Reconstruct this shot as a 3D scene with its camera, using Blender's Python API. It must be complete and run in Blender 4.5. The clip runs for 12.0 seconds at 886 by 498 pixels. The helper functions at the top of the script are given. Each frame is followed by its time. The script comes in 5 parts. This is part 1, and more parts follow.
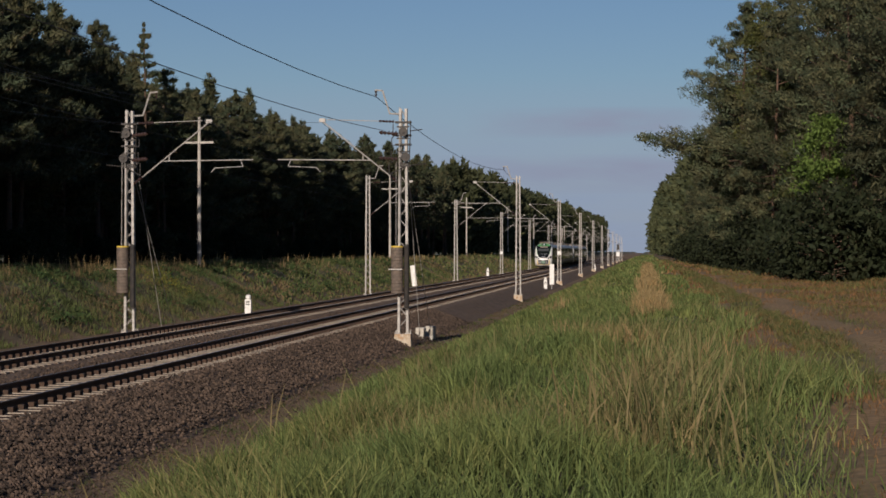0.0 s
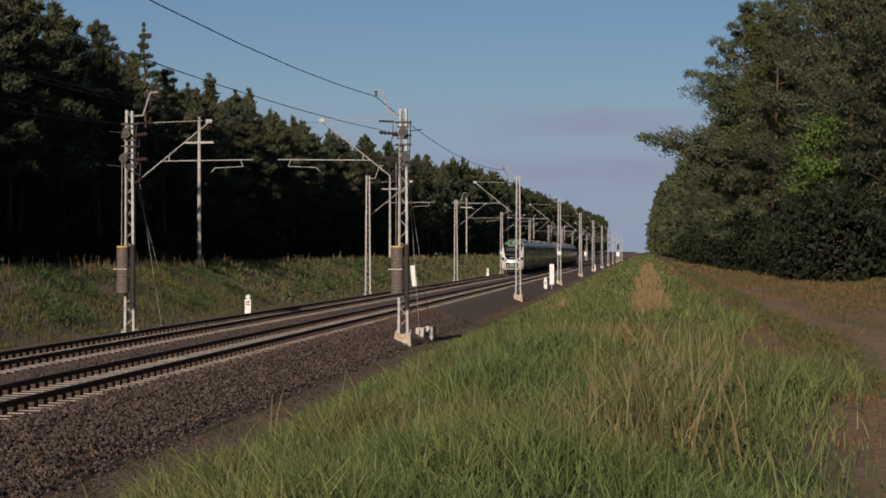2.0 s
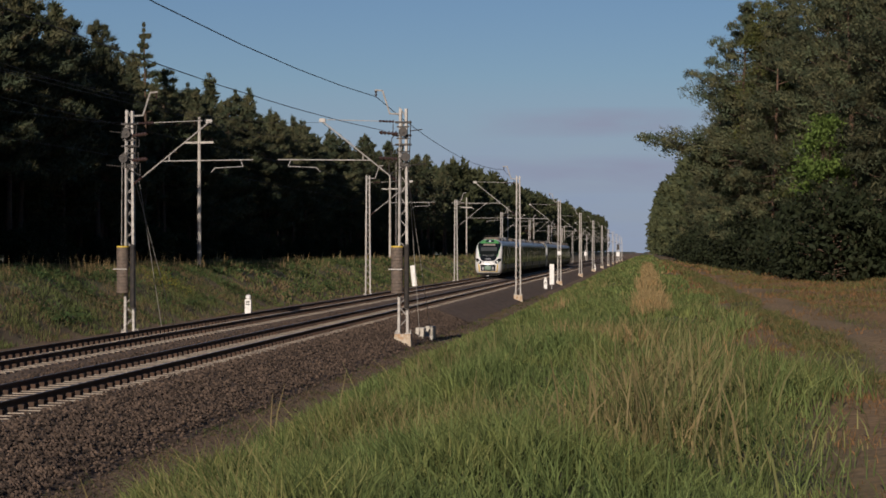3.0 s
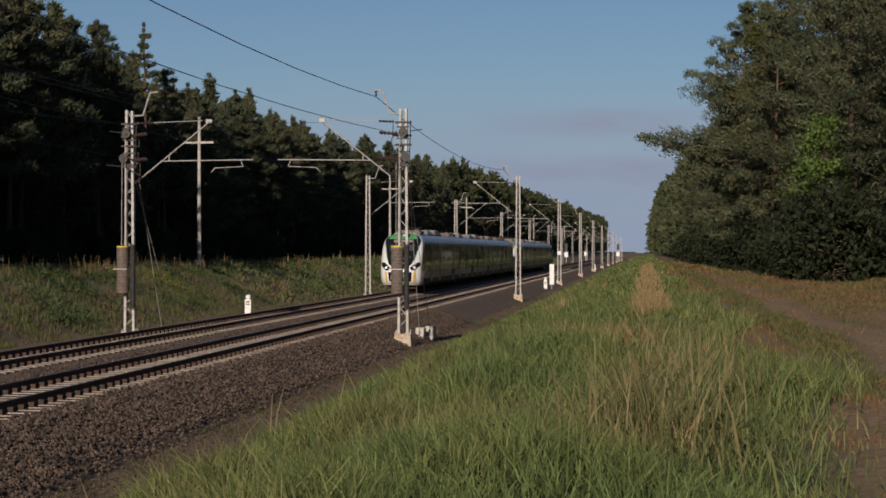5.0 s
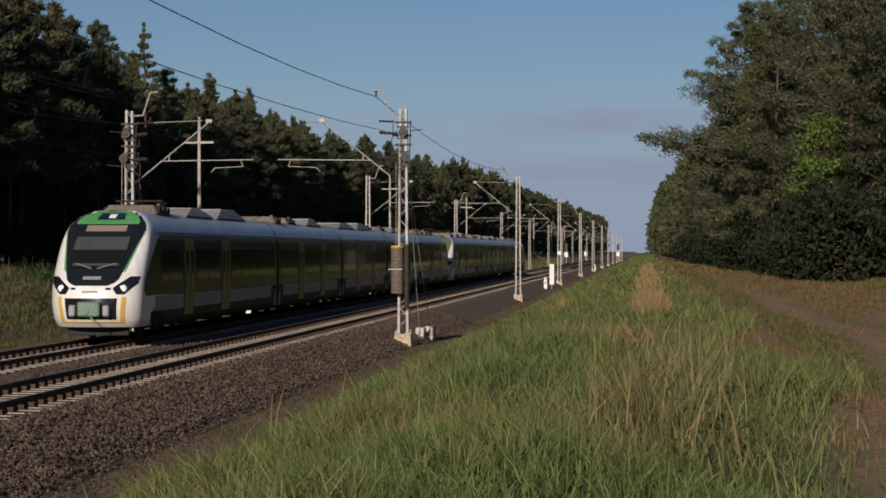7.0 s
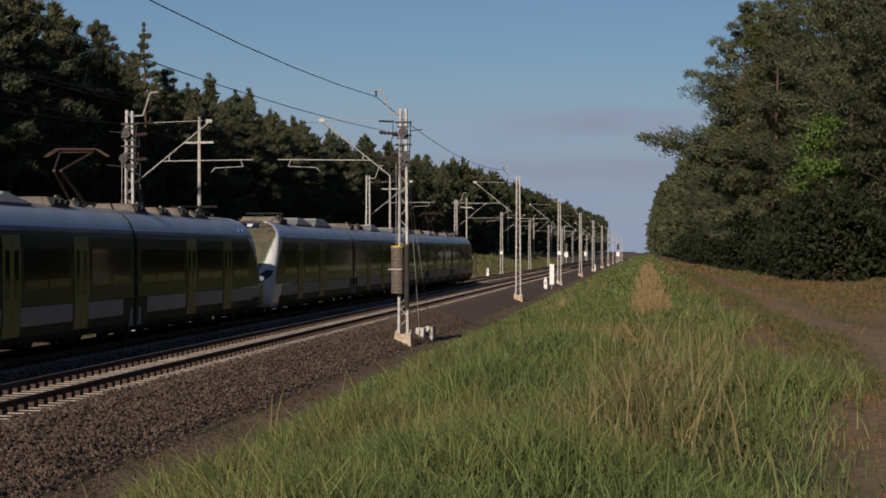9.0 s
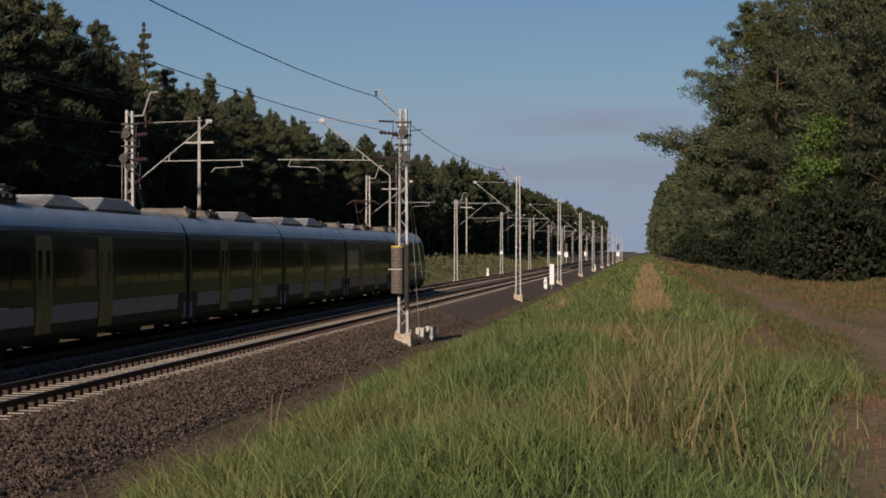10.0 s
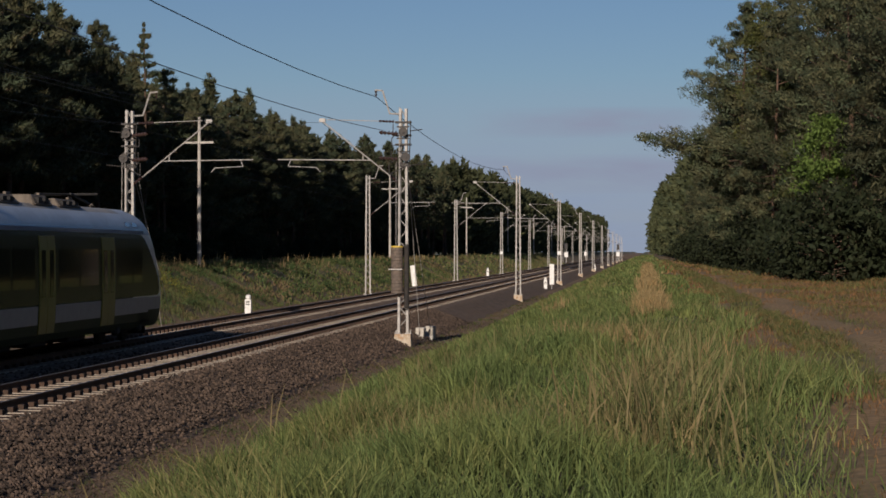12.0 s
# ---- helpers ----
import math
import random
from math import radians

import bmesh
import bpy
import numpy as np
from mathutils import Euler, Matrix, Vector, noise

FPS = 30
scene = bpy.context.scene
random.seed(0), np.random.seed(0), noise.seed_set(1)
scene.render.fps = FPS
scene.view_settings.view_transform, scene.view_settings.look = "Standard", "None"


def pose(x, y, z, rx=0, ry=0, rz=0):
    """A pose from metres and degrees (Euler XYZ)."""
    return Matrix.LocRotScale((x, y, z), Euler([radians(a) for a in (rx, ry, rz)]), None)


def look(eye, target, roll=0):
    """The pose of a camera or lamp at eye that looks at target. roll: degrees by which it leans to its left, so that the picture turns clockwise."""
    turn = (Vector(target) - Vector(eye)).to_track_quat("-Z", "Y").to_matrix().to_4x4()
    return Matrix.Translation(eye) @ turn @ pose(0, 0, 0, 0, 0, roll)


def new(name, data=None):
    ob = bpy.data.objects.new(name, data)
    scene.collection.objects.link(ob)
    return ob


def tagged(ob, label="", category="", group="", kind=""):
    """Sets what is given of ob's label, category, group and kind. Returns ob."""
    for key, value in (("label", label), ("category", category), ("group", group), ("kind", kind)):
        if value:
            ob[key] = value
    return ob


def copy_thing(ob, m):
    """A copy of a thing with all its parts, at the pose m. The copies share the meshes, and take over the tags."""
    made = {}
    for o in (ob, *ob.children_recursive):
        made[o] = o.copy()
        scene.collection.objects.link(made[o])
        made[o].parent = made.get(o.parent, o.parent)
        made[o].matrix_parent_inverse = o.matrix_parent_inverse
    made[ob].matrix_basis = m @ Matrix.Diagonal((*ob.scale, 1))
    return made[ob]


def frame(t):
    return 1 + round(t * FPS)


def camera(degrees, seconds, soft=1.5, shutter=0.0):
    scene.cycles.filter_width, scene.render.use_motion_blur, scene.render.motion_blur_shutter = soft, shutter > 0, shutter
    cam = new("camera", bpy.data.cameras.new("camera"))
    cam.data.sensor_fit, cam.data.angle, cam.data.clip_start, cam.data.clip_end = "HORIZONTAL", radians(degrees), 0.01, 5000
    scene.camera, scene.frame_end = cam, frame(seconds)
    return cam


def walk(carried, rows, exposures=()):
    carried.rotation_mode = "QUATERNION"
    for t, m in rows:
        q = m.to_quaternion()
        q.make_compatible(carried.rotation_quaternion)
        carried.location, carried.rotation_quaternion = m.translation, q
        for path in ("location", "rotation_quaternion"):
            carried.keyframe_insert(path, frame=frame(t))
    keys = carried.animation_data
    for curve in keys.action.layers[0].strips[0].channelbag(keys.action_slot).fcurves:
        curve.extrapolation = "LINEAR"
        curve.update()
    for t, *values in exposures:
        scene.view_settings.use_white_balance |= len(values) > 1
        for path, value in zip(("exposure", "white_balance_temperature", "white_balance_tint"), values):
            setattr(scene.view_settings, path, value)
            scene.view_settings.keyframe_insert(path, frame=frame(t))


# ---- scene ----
cam = camera(25.6, 12.0, soft=1.65)
CAM_POSE = pose(0, 0, 2.72, 90.07, 0, 5.95)
walk(cam, [(0.0, CAM_POSE), (12.0, CAM_POSE)], exposures=[(0.0, -0.3, 5650, 17), (12.0, -0.3, 5650, 17)])

# ---------- light: low evening sun from behind, slightly from the left ----------
SUN_ELEV, SUN_AZ = radians(19), radians(7)
TO_SUN = Vector((-math.sin(SUN_AZ) * math.cos(SUN_ELEV), -math.cos(SUN_AZ) * math.cos(SUN_ELEV), math.sin(SUN_ELEV)))
world = bpy.data.worlds.new("sky")
scene.world = world
world.use_nodes = True
wn, wl = world.node_tree.nodes, world.node_tree.links
sky = wn.new("ShaderNodeTexSky")
sky.sky_type, sky.sun_disc = "NISHITA", False
sky.sun_elevation, sky.sun_rotation = SUN_ELEV, math.atan2(TO_SUN.x, TO_SUN.y)
sky.air_density, sky.dust_density, sky.ozone_density = 1.0, 0.2, 3.0
wn["Background"].inputs["Strength"].default_value = 0.056
wl.new(sky.outputs["Color"], wn["Background"].inputs["Color"])
sun_data = bpy.data.lights.new("sun", "SUN")
sun_data.energy, sun_data.angle, sun_data.color = 5.2, radians(0.6), (1.0, 0.82, 0.58)
sun = new("sun", sun_data)
sun.matrix_world = look((0, 0, 60), Vector((0, 0, 60)) - TO_SUN)


# ---------- materials ----------
def material(name, base, rough=0.7, metal=0.0, spec=0.5, tones=(), scale=3.0, fine=40.0, fine_amount=0.25,
             bump=0.0, bump_scale=60.0, vary=0.0, island=0.0, emit=None, coat=0.0):
    """tones: further colours mixed in by noise at the coarse scale (per metre); fine: a second, smaller noise that lightens and darkens."""
    m = bpy.data.materials.new(name)
    m.use_nodes = True
    nt = m.node_tree
    n, l = nt.nodes, nt.links
    b = n["Principled BSDF"]
    b.inputs["Roughness"].default_value, b.inputs["Metallic"].default_value = rough, metal
    b.inputs["Specular IOR Level"].default_value = spec
    b.inputs["Coat Weight"].default_value = coat
    b.inputs["Coat Roughness"].default_value = 0.05
    geo = n.new("ShaderNodeNewGeometry")
    col = n.new("ShaderNodeRGB")
    col.outputs[0].default_value = (*base, 1)
    out = col.outputs[0]
    for i, tone in enumerate(tones):
        tex = n.new("ShaderNodeTexNoise")
        tex.inputs["Scale"].default_value = scale * (1 + 1.7 * i)
        tex.inputs["Detail"].default_value = 5
        shift = n.new("ShaderNodeVectorMath")
        shift.inputs[1].default_value = (13.7 * i, 5.1 * i, 3.3 * i)
        l.new(geo.outputs["Position"], shift.inputs[0])
        l.new(shift.outputs[0], tex.inputs["Vector"])
        ramp = n.new("ShaderNodeMapRange")
        ramp.inputs["From Min"].default_value, ramp.inputs["From Max"].default_value = 0.42, 0.62
        l.new(tex.outputs["Fac"], ramp.inputs["Value"])
        mix = n.new("ShaderNodeMix")
        mix.data_type = "RGBA"
        mix.inputs["B"].default_value = (*tone, 1)
        l.new(ramp.outputs["Result"], mix.inputs["Factor"])
        l.new(out, mix.inputs["A"])
        out = mix.outputs["Result"]
    value = None
    if fine_amount:
        tex = n.new("ShaderNodeTexNoise")
        tex.inputs["Scale"].default_value, tex.inputs["Detail"].default_value = fine, 3
        l.new(geo.outputs["Position"], tex.inputs["Vector"])
        r = n.new("ShaderNodeMapRange")
        r.inputs["From Min"].default_value, r.inputs["From Max"].default_value = 0.3, 0.7
        r.inputs["To Min"].default_value, r.inputs["To Max"].default_value = 1 - fine_amount, 1 + fine_amount
        l.new(tex.outputs["Fac"], r.inputs["Value"])
        value = r.outputs["Result"]
    for amount, source in ((vary, "object"), (island, "island")):
        if amount:
            src = n.new("ShaderNodeObjectInfo").outputs["Random"] if source == "object" else geo.outputs["Random Per Island"]
            r = n.new("ShaderNodeMapRange")
            r.inputs["To Min"].default_value, r.inputs["To Max"].default_value = 1 - amount, 1 + amount
            l.new(src, r.inputs["Value"])
            if value is None:
                value = r.outputs["Result"]
            else:
                mul = n.new("ShaderNodeMath")
                mul.operation = "MULTIPLY"
                l.new(value, mul.inputs[0])
                l.new(r.outputs["Result"], mul.inputs[1])
                value = mul.outputs[0]
    if value is not None:
        hsv = n.new("ShaderNodeHueSaturation")
        l.new(value, hsv.inputs["Value"])
        l.new(out, hsv.inputs["Color"])
        out = hsv.outputs["Color"]
    l.new(out, b.inputs["Base Color"])
    if bump:
        tex = n.new("ShaderNodeTexNoise")
        tex.inputs["Scale"].default_value, tex.inputs["Detail"].default_value = bump_scale, 4
        l.new(geo.outputs["Position"], tex.inputs["Vector"])
        bp = n.new("ShaderNodeBump")
        bp.inputs["Strength"].default_value, bp.inputs["Distance"].default_value = 0.8, bump
        l.new(tex.outputs["Fac"], bp.inputs["Height"])
        l.new(bp.outputs["Normal"], b.inputs["Normal"])
    if emit:
        b.inputs["Emission Color"].default_value = (*emit[:3], 1)
        b.inputs["Emission Strength"].default_value = emit[3]
    return m


def leafy(name, base, tones, scale=0.6, island=0.35, vary=0.15, through_light=0.4):
    m = material(name, base, rough=0.75, spec=0.25, tones=tones, scale=scale, fine=3.0, fine_amount=0.2, island=island, vary=vary)
    n, l = m.node_tree.nodes, m.node_tree.links
    b = n["Principled BSDF"]
    tr = n.new("ShaderNodeBsdfTranslucent")
    l.new(b.inputs["Base Color"].links[0].from_socket, tr.inputs["Color"])
    mix = n.new("ShaderNodeMixShader")
    mix.inputs["Fac"].default_value = through_light
    l.new(b.outputs[0], mix.inputs[1])
    l.new(tr.outputs[0], mix.inputs[2])
    l.new(mix.outputs[0], n["Material Output"].inputs["Surface"])
    return m


M_RAIL_TOP = material("polished_rail", (0.45, 0.42, 0.38), 0.35, 0.9, fine_amount=0.1)
M_RAIL = material("rusty_rail", (0.085, 0.05, 0.032), 0.8, 0.2, tones=[(0.12, 0.068, 0.04)], scale=4)
M_SLEEPER = material("sleeper_concrete", (0.36, 0.31, 0.24), 0.9, tones=[(0.27, 0.22, 0.17)], scale=5, vary=0.15, bump=0.004)
M_FASTEN = material("fastening_steel", (0.05, 0.032, 0.022), 0.8, 0.3, tones=[(0.09, 0.05, 0.03)], scale=8)
M_BALLAST = material("ballast_stone", (0.105, 0.069, 0.044), 0.95, tones=[(0.074, 0.048, 0.031), (0.14, 0.095, 0.063)], scale=1.2, fine=22, fine_amount=0.45, bump=0.012, bump_scale=22)
M_STONE = material("loose_stone", (0.078, 0.054, 0.038), 0.95, fine=14, fine_amount=0.25, island=0.8)
M_STEEL = material("galvanised_steel", (0.42, 0.40, 0.37), 0.55, 0.1, tones=[(0.30, 0.28, 0.25)], scale=6, fine_amount=0.12)
M_DARKSTEEL = material("dark_steel", (0.028, 0.026, 0.025), 0.6, 0.2, tones=[(0.05, 0.042, 0.035)], scale=8)
M_CONCRETE = material("foundation_concrete", (0.46, 0.38, 0.27), 0.9, tones=[(0.36, 0.20, 0.09), (0.52, 0.46, 0.36)], scale=2.2, bump=0.006)
M_WHITE = material("white_paint", (0.82, 0.81, 0.78), 0.6, tones=[(0.68, 0.66, 0.62)], scale=5, fine_amount=0.08)
M_WEIGHT = material("cast_iron_weight", (0.13, 0.105, 0.085), 0.85, 0.1, tones=[(0.18, 0.14, 0.11)], scale=6)
M_YELLOW = material("yellow_paint", (0.62, 0.45, 0.05), 0.6, fine_amount=0.15)
M_WIRE = material("copper_wire", (0.045, 0.040, 0.036), 0.7, 0.2, fine_amount=0)
M_INSUL = material("insulator_glaze", (0.05, 0.03, 0.025), 0.25, 0.0, fine_amount=0)
M_POLE = material("concrete_pole", (0.50, 0.47, 0.41), 0.9, tones=[(0.38, 0.35, 0.31)], scale=2)
M_BARK = material("pine_bark", (0.085, 0.058, 0.04), 0.95, tones=[(0.06, 0.045, 0.035), (0.12, 0.07, 0.04)], scale=2.5, fine=30, bump=0.01, bump_scale=18, vary=0.2)
M_NEEDLE = leafy("pine_needles", (0.060, 0.074, 0.037), [(0.046, 0.062, 0.034), (0.096, 0.092, 0.044)], scale=0.35, vary=0.28, through_light=0.12)
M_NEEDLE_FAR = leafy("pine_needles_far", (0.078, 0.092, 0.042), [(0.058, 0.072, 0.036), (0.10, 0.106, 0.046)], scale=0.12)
M_LEAF = leafy("broad_leaves", (0.06, 0.08, 0.024), [(0.045, 0.065, 0.02), (0.10, 0.10, 0.03)], scale=0.7)
M_LEAF_PALE = leafy("birch_leaves", (0.11, 0.115, 0.035), [(0.13, 0.12, 0.04), (0.085, 0.10, 0.03)], scale=0.8)
M_LEAF_LIGHT = leafy("light_green_leaves", (0.155, 0.225, 0.048), [(0.115, 0.175, 0.038)], scale=0.9)
# the shade under the trees is put into these dark leaf colours
M_BUSH = leafy("shaded_undergrowth_leaves", (0.030, 0.040, 0.018), [(0.042, 0.048, 0.022), (0.024, 0.034, 0.014)], scale=0.8)
M_HERB = leafy("herb_leaves", (0.055, 0.095, 0.032), [(0.045, 0.075, 0.026), (0.085, 0.11, 0.04)], scale=0.7)
M_FLOWER = leafy("yellow_petals", (0.30, 0.27, 0.045), [(0.15, 0.18, 0.05)], scale=2.0)
M_BLOCK = material("pale_concrete", (0.58, 0.55, 0.48), 0.9, tones=[(0.48, 0.44, 0.37)], scale=4, bump=0.004)


# ---------- mesh helpers ----------
def mesh_from(name, verts, faces, mats, mat_ids=None, smooth=False):
    me = bpy.data.meshes.new(name)
    me.from_pydata([tuple(v) for v in verts], [], faces)
    for m in mats:
        me.materials.append(m)
    if mat_ids is not None:
        me.polygons.foreach_set("material_index", np.asarray(mat_ids, dtype=np.int32))
    if smooth:
        me.polygons.foreach_set("use_smooth", np.ones(len(me.polygons), dtype=bool))
    me.update()
    return me


def part(name, bm, mat, parent=None, label="", smooth=False):
    """Links a bmesh as one mesh object under a thing or a part."""
    me = bpy.data.meshes.new(name)
    bm.normal_update()
    bm.to_mesh(me)
    bm.free()
    me.materials.append(mat)
    if smooth:
        me.polygons.foreach_set("use_smooth", np.ones(len(me.polygons), dtype=bool))
    ob = new(name, me)
    ob.parent = parent
    if label:
        ob["label"] = label
    return ob


def add_box(bm, x0, x1, y0, y1, z0, z1, bevel=0.0, m=None):
    made = bmesh.ops.create_cube(bm, size=1.0)["verts"]
    for v in made:
        v.co = Vector((x0 + (v.co.x + 0.5) * (x1 - x0), y0 + (v.co.y + 0.5) * (y1 - y0), z0 + (v.co.z + 0.5) * (z1 - z0)))
    if m is not None:
        bmesh.ops.transform(bm, matrix=m, verts=made)
    if bevel:
        edges = list({e for v in made for e in v.link_edges})
        bmesh.ops.bevel(bm, geom=edges, offset=bevel, segments=1, affect="EDGES")


def boxed(x0, x1, y0, y1, z0, z1, bevel=0.0):
    bm = bmesh.new()
    add_box(bm, x0, x1, y0, y1, z0, z1, bevel)
    return bm


def add_rod(bm, a, b, r0, r1=None, sides=6):
    a, b = Vector(a), Vector(b)
    r1 = r0 if r1 is None else r1
    q = (b - a).to_track_quat("Z", "Y").to_matrix()
    rings = []
    for p, r in ((a, r0), (b, r1)):
        rings.append([bm.verts.new(p + q @ Vector((r * math.cos(2 * math.pi * k / sides), r * math.sin(2 * math.pi * k / sides), 0))) for k in range(sides)])
    for k in range(sides):
        bm.faces.new((rings[0][k], rings[0][(k + 1) % sides], rings[1][(k + 1) % sides], rings[1][k]))
    bm.faces.new(rings[0][::-1])
    bm.faces.new(rings[1])


def add_ribbed(bm, at, z0, z1, r, discs, sides=16):
    """A stack of discs as one turned body with grooves."""
    step = (z1 - z0) / discs
    levels = []
    for i in range(discs):
        z = z0 + i * step
        levels += [(z, r * 0.9), (z + 0.012, r), (z + step - 0.012, r), (z + step - 0.004, r * 0.9)]
    rings = [[bm.verts.new((at[0] + q * math.cos(2 * math.pi * k / sides), at[1] + q * math.sin(2 * math.pi * k / sides), z)) for k in range(sides)] for z, q in levels]
    for a, b in zip(rings, rings[1:]):
        for k in range(sides):
            bm.faces.new((a[k], a[(k + 1) % sides], b[(k + 1) % sides], b[k]))
    bm.faces.new(rings[0][::-1])
    bm.faces.new(rings[-1])


def tube(points, r, sides=5):
    """A wire that runs mainly along y, as one body."""
    bm = bmesh.new()
    rings = [[bm.verts.new((p[0] + r * math.cos(2 * math.pi * k / sides), p[1], p[2] + r * math.sin(2 * math.pi * k / sides))) for k in range(sides)] for p in points]
    for a, b in zip(rings, rings[1:]):
        for k in range(sides):
            bm.faces.new((a[k], b[k], b[(k + 1) % sides], a[(k + 1) % sides]))
    return bm


def rods(pairs, r, sides=6):
    bm = bmesh.new()
    for a, b in pairs:
        add_rod(bm, a, b, r, None, sides)
    return bm


def add_bead_string(bm, a, b, r, beads):
    """An insulator: a rod with discs along it."""
    a, b = Vector(a), Vector(b)
    add_rod(bm, a, b, r * 0.4)
    step = (b - a) / beads
    for i in range(beads):
        add_rod(bm, a + step * (i + 0.2), a + step * (i + 0.75), r, r * 0.55, 8)


def empty(name, m, label, category, group=""):
    ob = new(name)
    ob.matrix_basis = m
    return tagged(ob, label, category, group)


# ---------- the ground: one sheet that reaches the horizon ----------
PROFILE = [(-3000, 2.0), (-60, 1.95), (-27, 1.9), (-25.2, 1.76), (-24.0, 1.28), (-22.2, 0.28), (-20.9, -0.42), (-19.2, -0.50), (-18.8, -0.62),
           (-9.6, -1.0), (-8.8, -0.93), (-7.4, -0.93), (-6.6, -0.62), (-3.6, 0.55), (-1.8, 1.1), (-0.4, 1.2), (60, 1.25), (3000, 1.3)]
PX, PZ = np.array([p[0] for p in PROFILE]), np.array([p[1] for p in PROFILE])


def wavy(x, y):
    """Unevenness of the ground off the track bed."""
    w = (0.10 * np.sin(0.9 * x + 0.31 * y) + 0.08 * np.sin(0.47 * y - 0.6 * x + 1.3) + 0.05 * np.sin(1.7 * y + 1.1 * x)
         + 0.05 * np.sin(2.3 * x - 0.8 * y + 0.7))
    k = np.clip((np.abs(x + 14.0) - 6.6) / 2.5, 0, 1) * np.clip((60 - np.abs(x)) / 20, 0, 1)
    return 0.75 * w * k


def ground_z(x, y):
    x, y = np.asarray(x, float), np.asarray(y, float)
    return np.interp(x, PX, PZ) + wavy(x, y)


def node_math(nt, op, a, b=None):
    n = nt.nodes.new("ShaderNodeMath")
    n.operation = op
    for i, v in enumerate((a, b)):
        if v is None:
            continue
        if isinstance(v, (int, float)):
            n.inputs[i].default_value = v
        else:
            nt.links.new(v, n.inputs[i])
    return n.outputs[0]


def ground_material():
    m = material("soil_and_turf", (0.085, 0.085, 0.035), 0.95, tones=[(0.13, 0.10, 0.055), (0.06, 0.075, 0.025)], scale=0.5, fine=18, fine_amount=0.4, bump=0.012, bump_scale=12)
    nt = m.node_tree
    n, l = nt.nodes, nt.links
    b = n["Principled BSDF"]
    turf = b.inputs["Base Color"].links[0].from_socket
    geo = n.new("ShaderNodeNewGeometry")
    sep = n.new("ShaderNodeSeparateXYZ")
    l.new(geo.outputs["Position"], sep.inputs[0])
    tex = n.new("ShaderNodeTexNoise")
    tex.inputs["Scale"].default_value, tex.inputs["Detail"].default_value = 0.45, 5
    l.new(geo.outputs["Position"], tex.inputs["Vector"])
    wob = node_math(nt, "MULTIPLY", node_math(nt, "SUBTRACT", tex.outputs["Fac"], 0.5), 5.0)
    xw = node_math(nt, "ADD", sep.outputs["X"], wob)

    rut = node_math(nt, "ADD", sep.outputs["X"], node_math(nt, "MULTIPLY", node_math(nt, "SUBTRACT", tex.outputs["Fac"], 0.5), 1.8))

    def band(x0, x1, soft, xw):
        up = n.new("ShaderNodeMapRange")
        up.inputs["From Min"].default_value, up.inputs["From Max"].default_value = x0 - soft, x0 + soft
        l.new(xw, up.inputs["Value"])
        dn = n.new("ShaderNodeMapRange")
        dn.inputs["From Min"].default_value, dn.inputs["From Max"].default_value = x1 - soft, x1 + soft
        dn.inputs["To Min"].default_value, dn.inputs["To Max"].default_value = 1, 0
        l.new(xw, dn.inputs["Value"])
        return node_math(nt, "MULTIPLY", up.outputs["Result"], dn.outputs["Result"])

    out = turf
    grit = n.new("ShaderNodeTexNoise")
    grit.inputs["Scale"].default_value = 11
    grit.inputs["Detail"].default_value = 8
    l.new(geo.outputs["Position"], grit.inputs["Vector"])
    crisp = n.new("ShaderNodeMapRange")
    crisp.inputs["From Min"].default_value, crisp.inputs["From Max"].default_value = 0.36, 0.66
    l.new(grit.outputs["Fac"], crisp.inputs["Value"])
    for (x0, x1, soft, amount, dark, light) in (
            (-21.5, -5.4, 0.7, 1.0, (0.098, 0.064, 0.033), (0.22, 0.142, 0.074)),
            (-24.0, -20.5, 0.8, 0.55, (0.12, 0.083, 0.045), (0.20, 0.138, 0.075)),
            (4.3, 30.0, 1.0, 0.75, (0.17, 0.090, 0.038), (0.29, 0.165, 0.070)),
            (1.4, 2.4, 0.3, 0.9, (0.15, 0.094, 0.042), (0.29, 0.185, 0.088)),
            (3.1, 4.2, 0.4, 0.8, (0.17, 0.11, 0.052), (0.31, 0.205, 0.105))):
        c = n.new("ShaderNodeMix")
        c.data_type = "RGBA"
        c.inputs["A"].default_value, c.inputs["B"].default_value = (*dark, 1), (*light, 1)
        l.new(crisp.outputs["Result"], c.inputs["Factor"])
        mix = n.new("ShaderNodeMix")
        mix.data_type = "RGBA"
        l.new(node_math(nt, "MULTIPLY", band(x0, x1, soft, rut if 1 < x0 < 4 else xw), amount), mix.inputs["Factor"])
        l.new(out, mix.inputs["A"])
        l.new(c.outputs["Result"], mix.inputs["B"])
        out = mix.outputs["Result"]
    l.new(out, b.inputs["Base Color"])
    return m


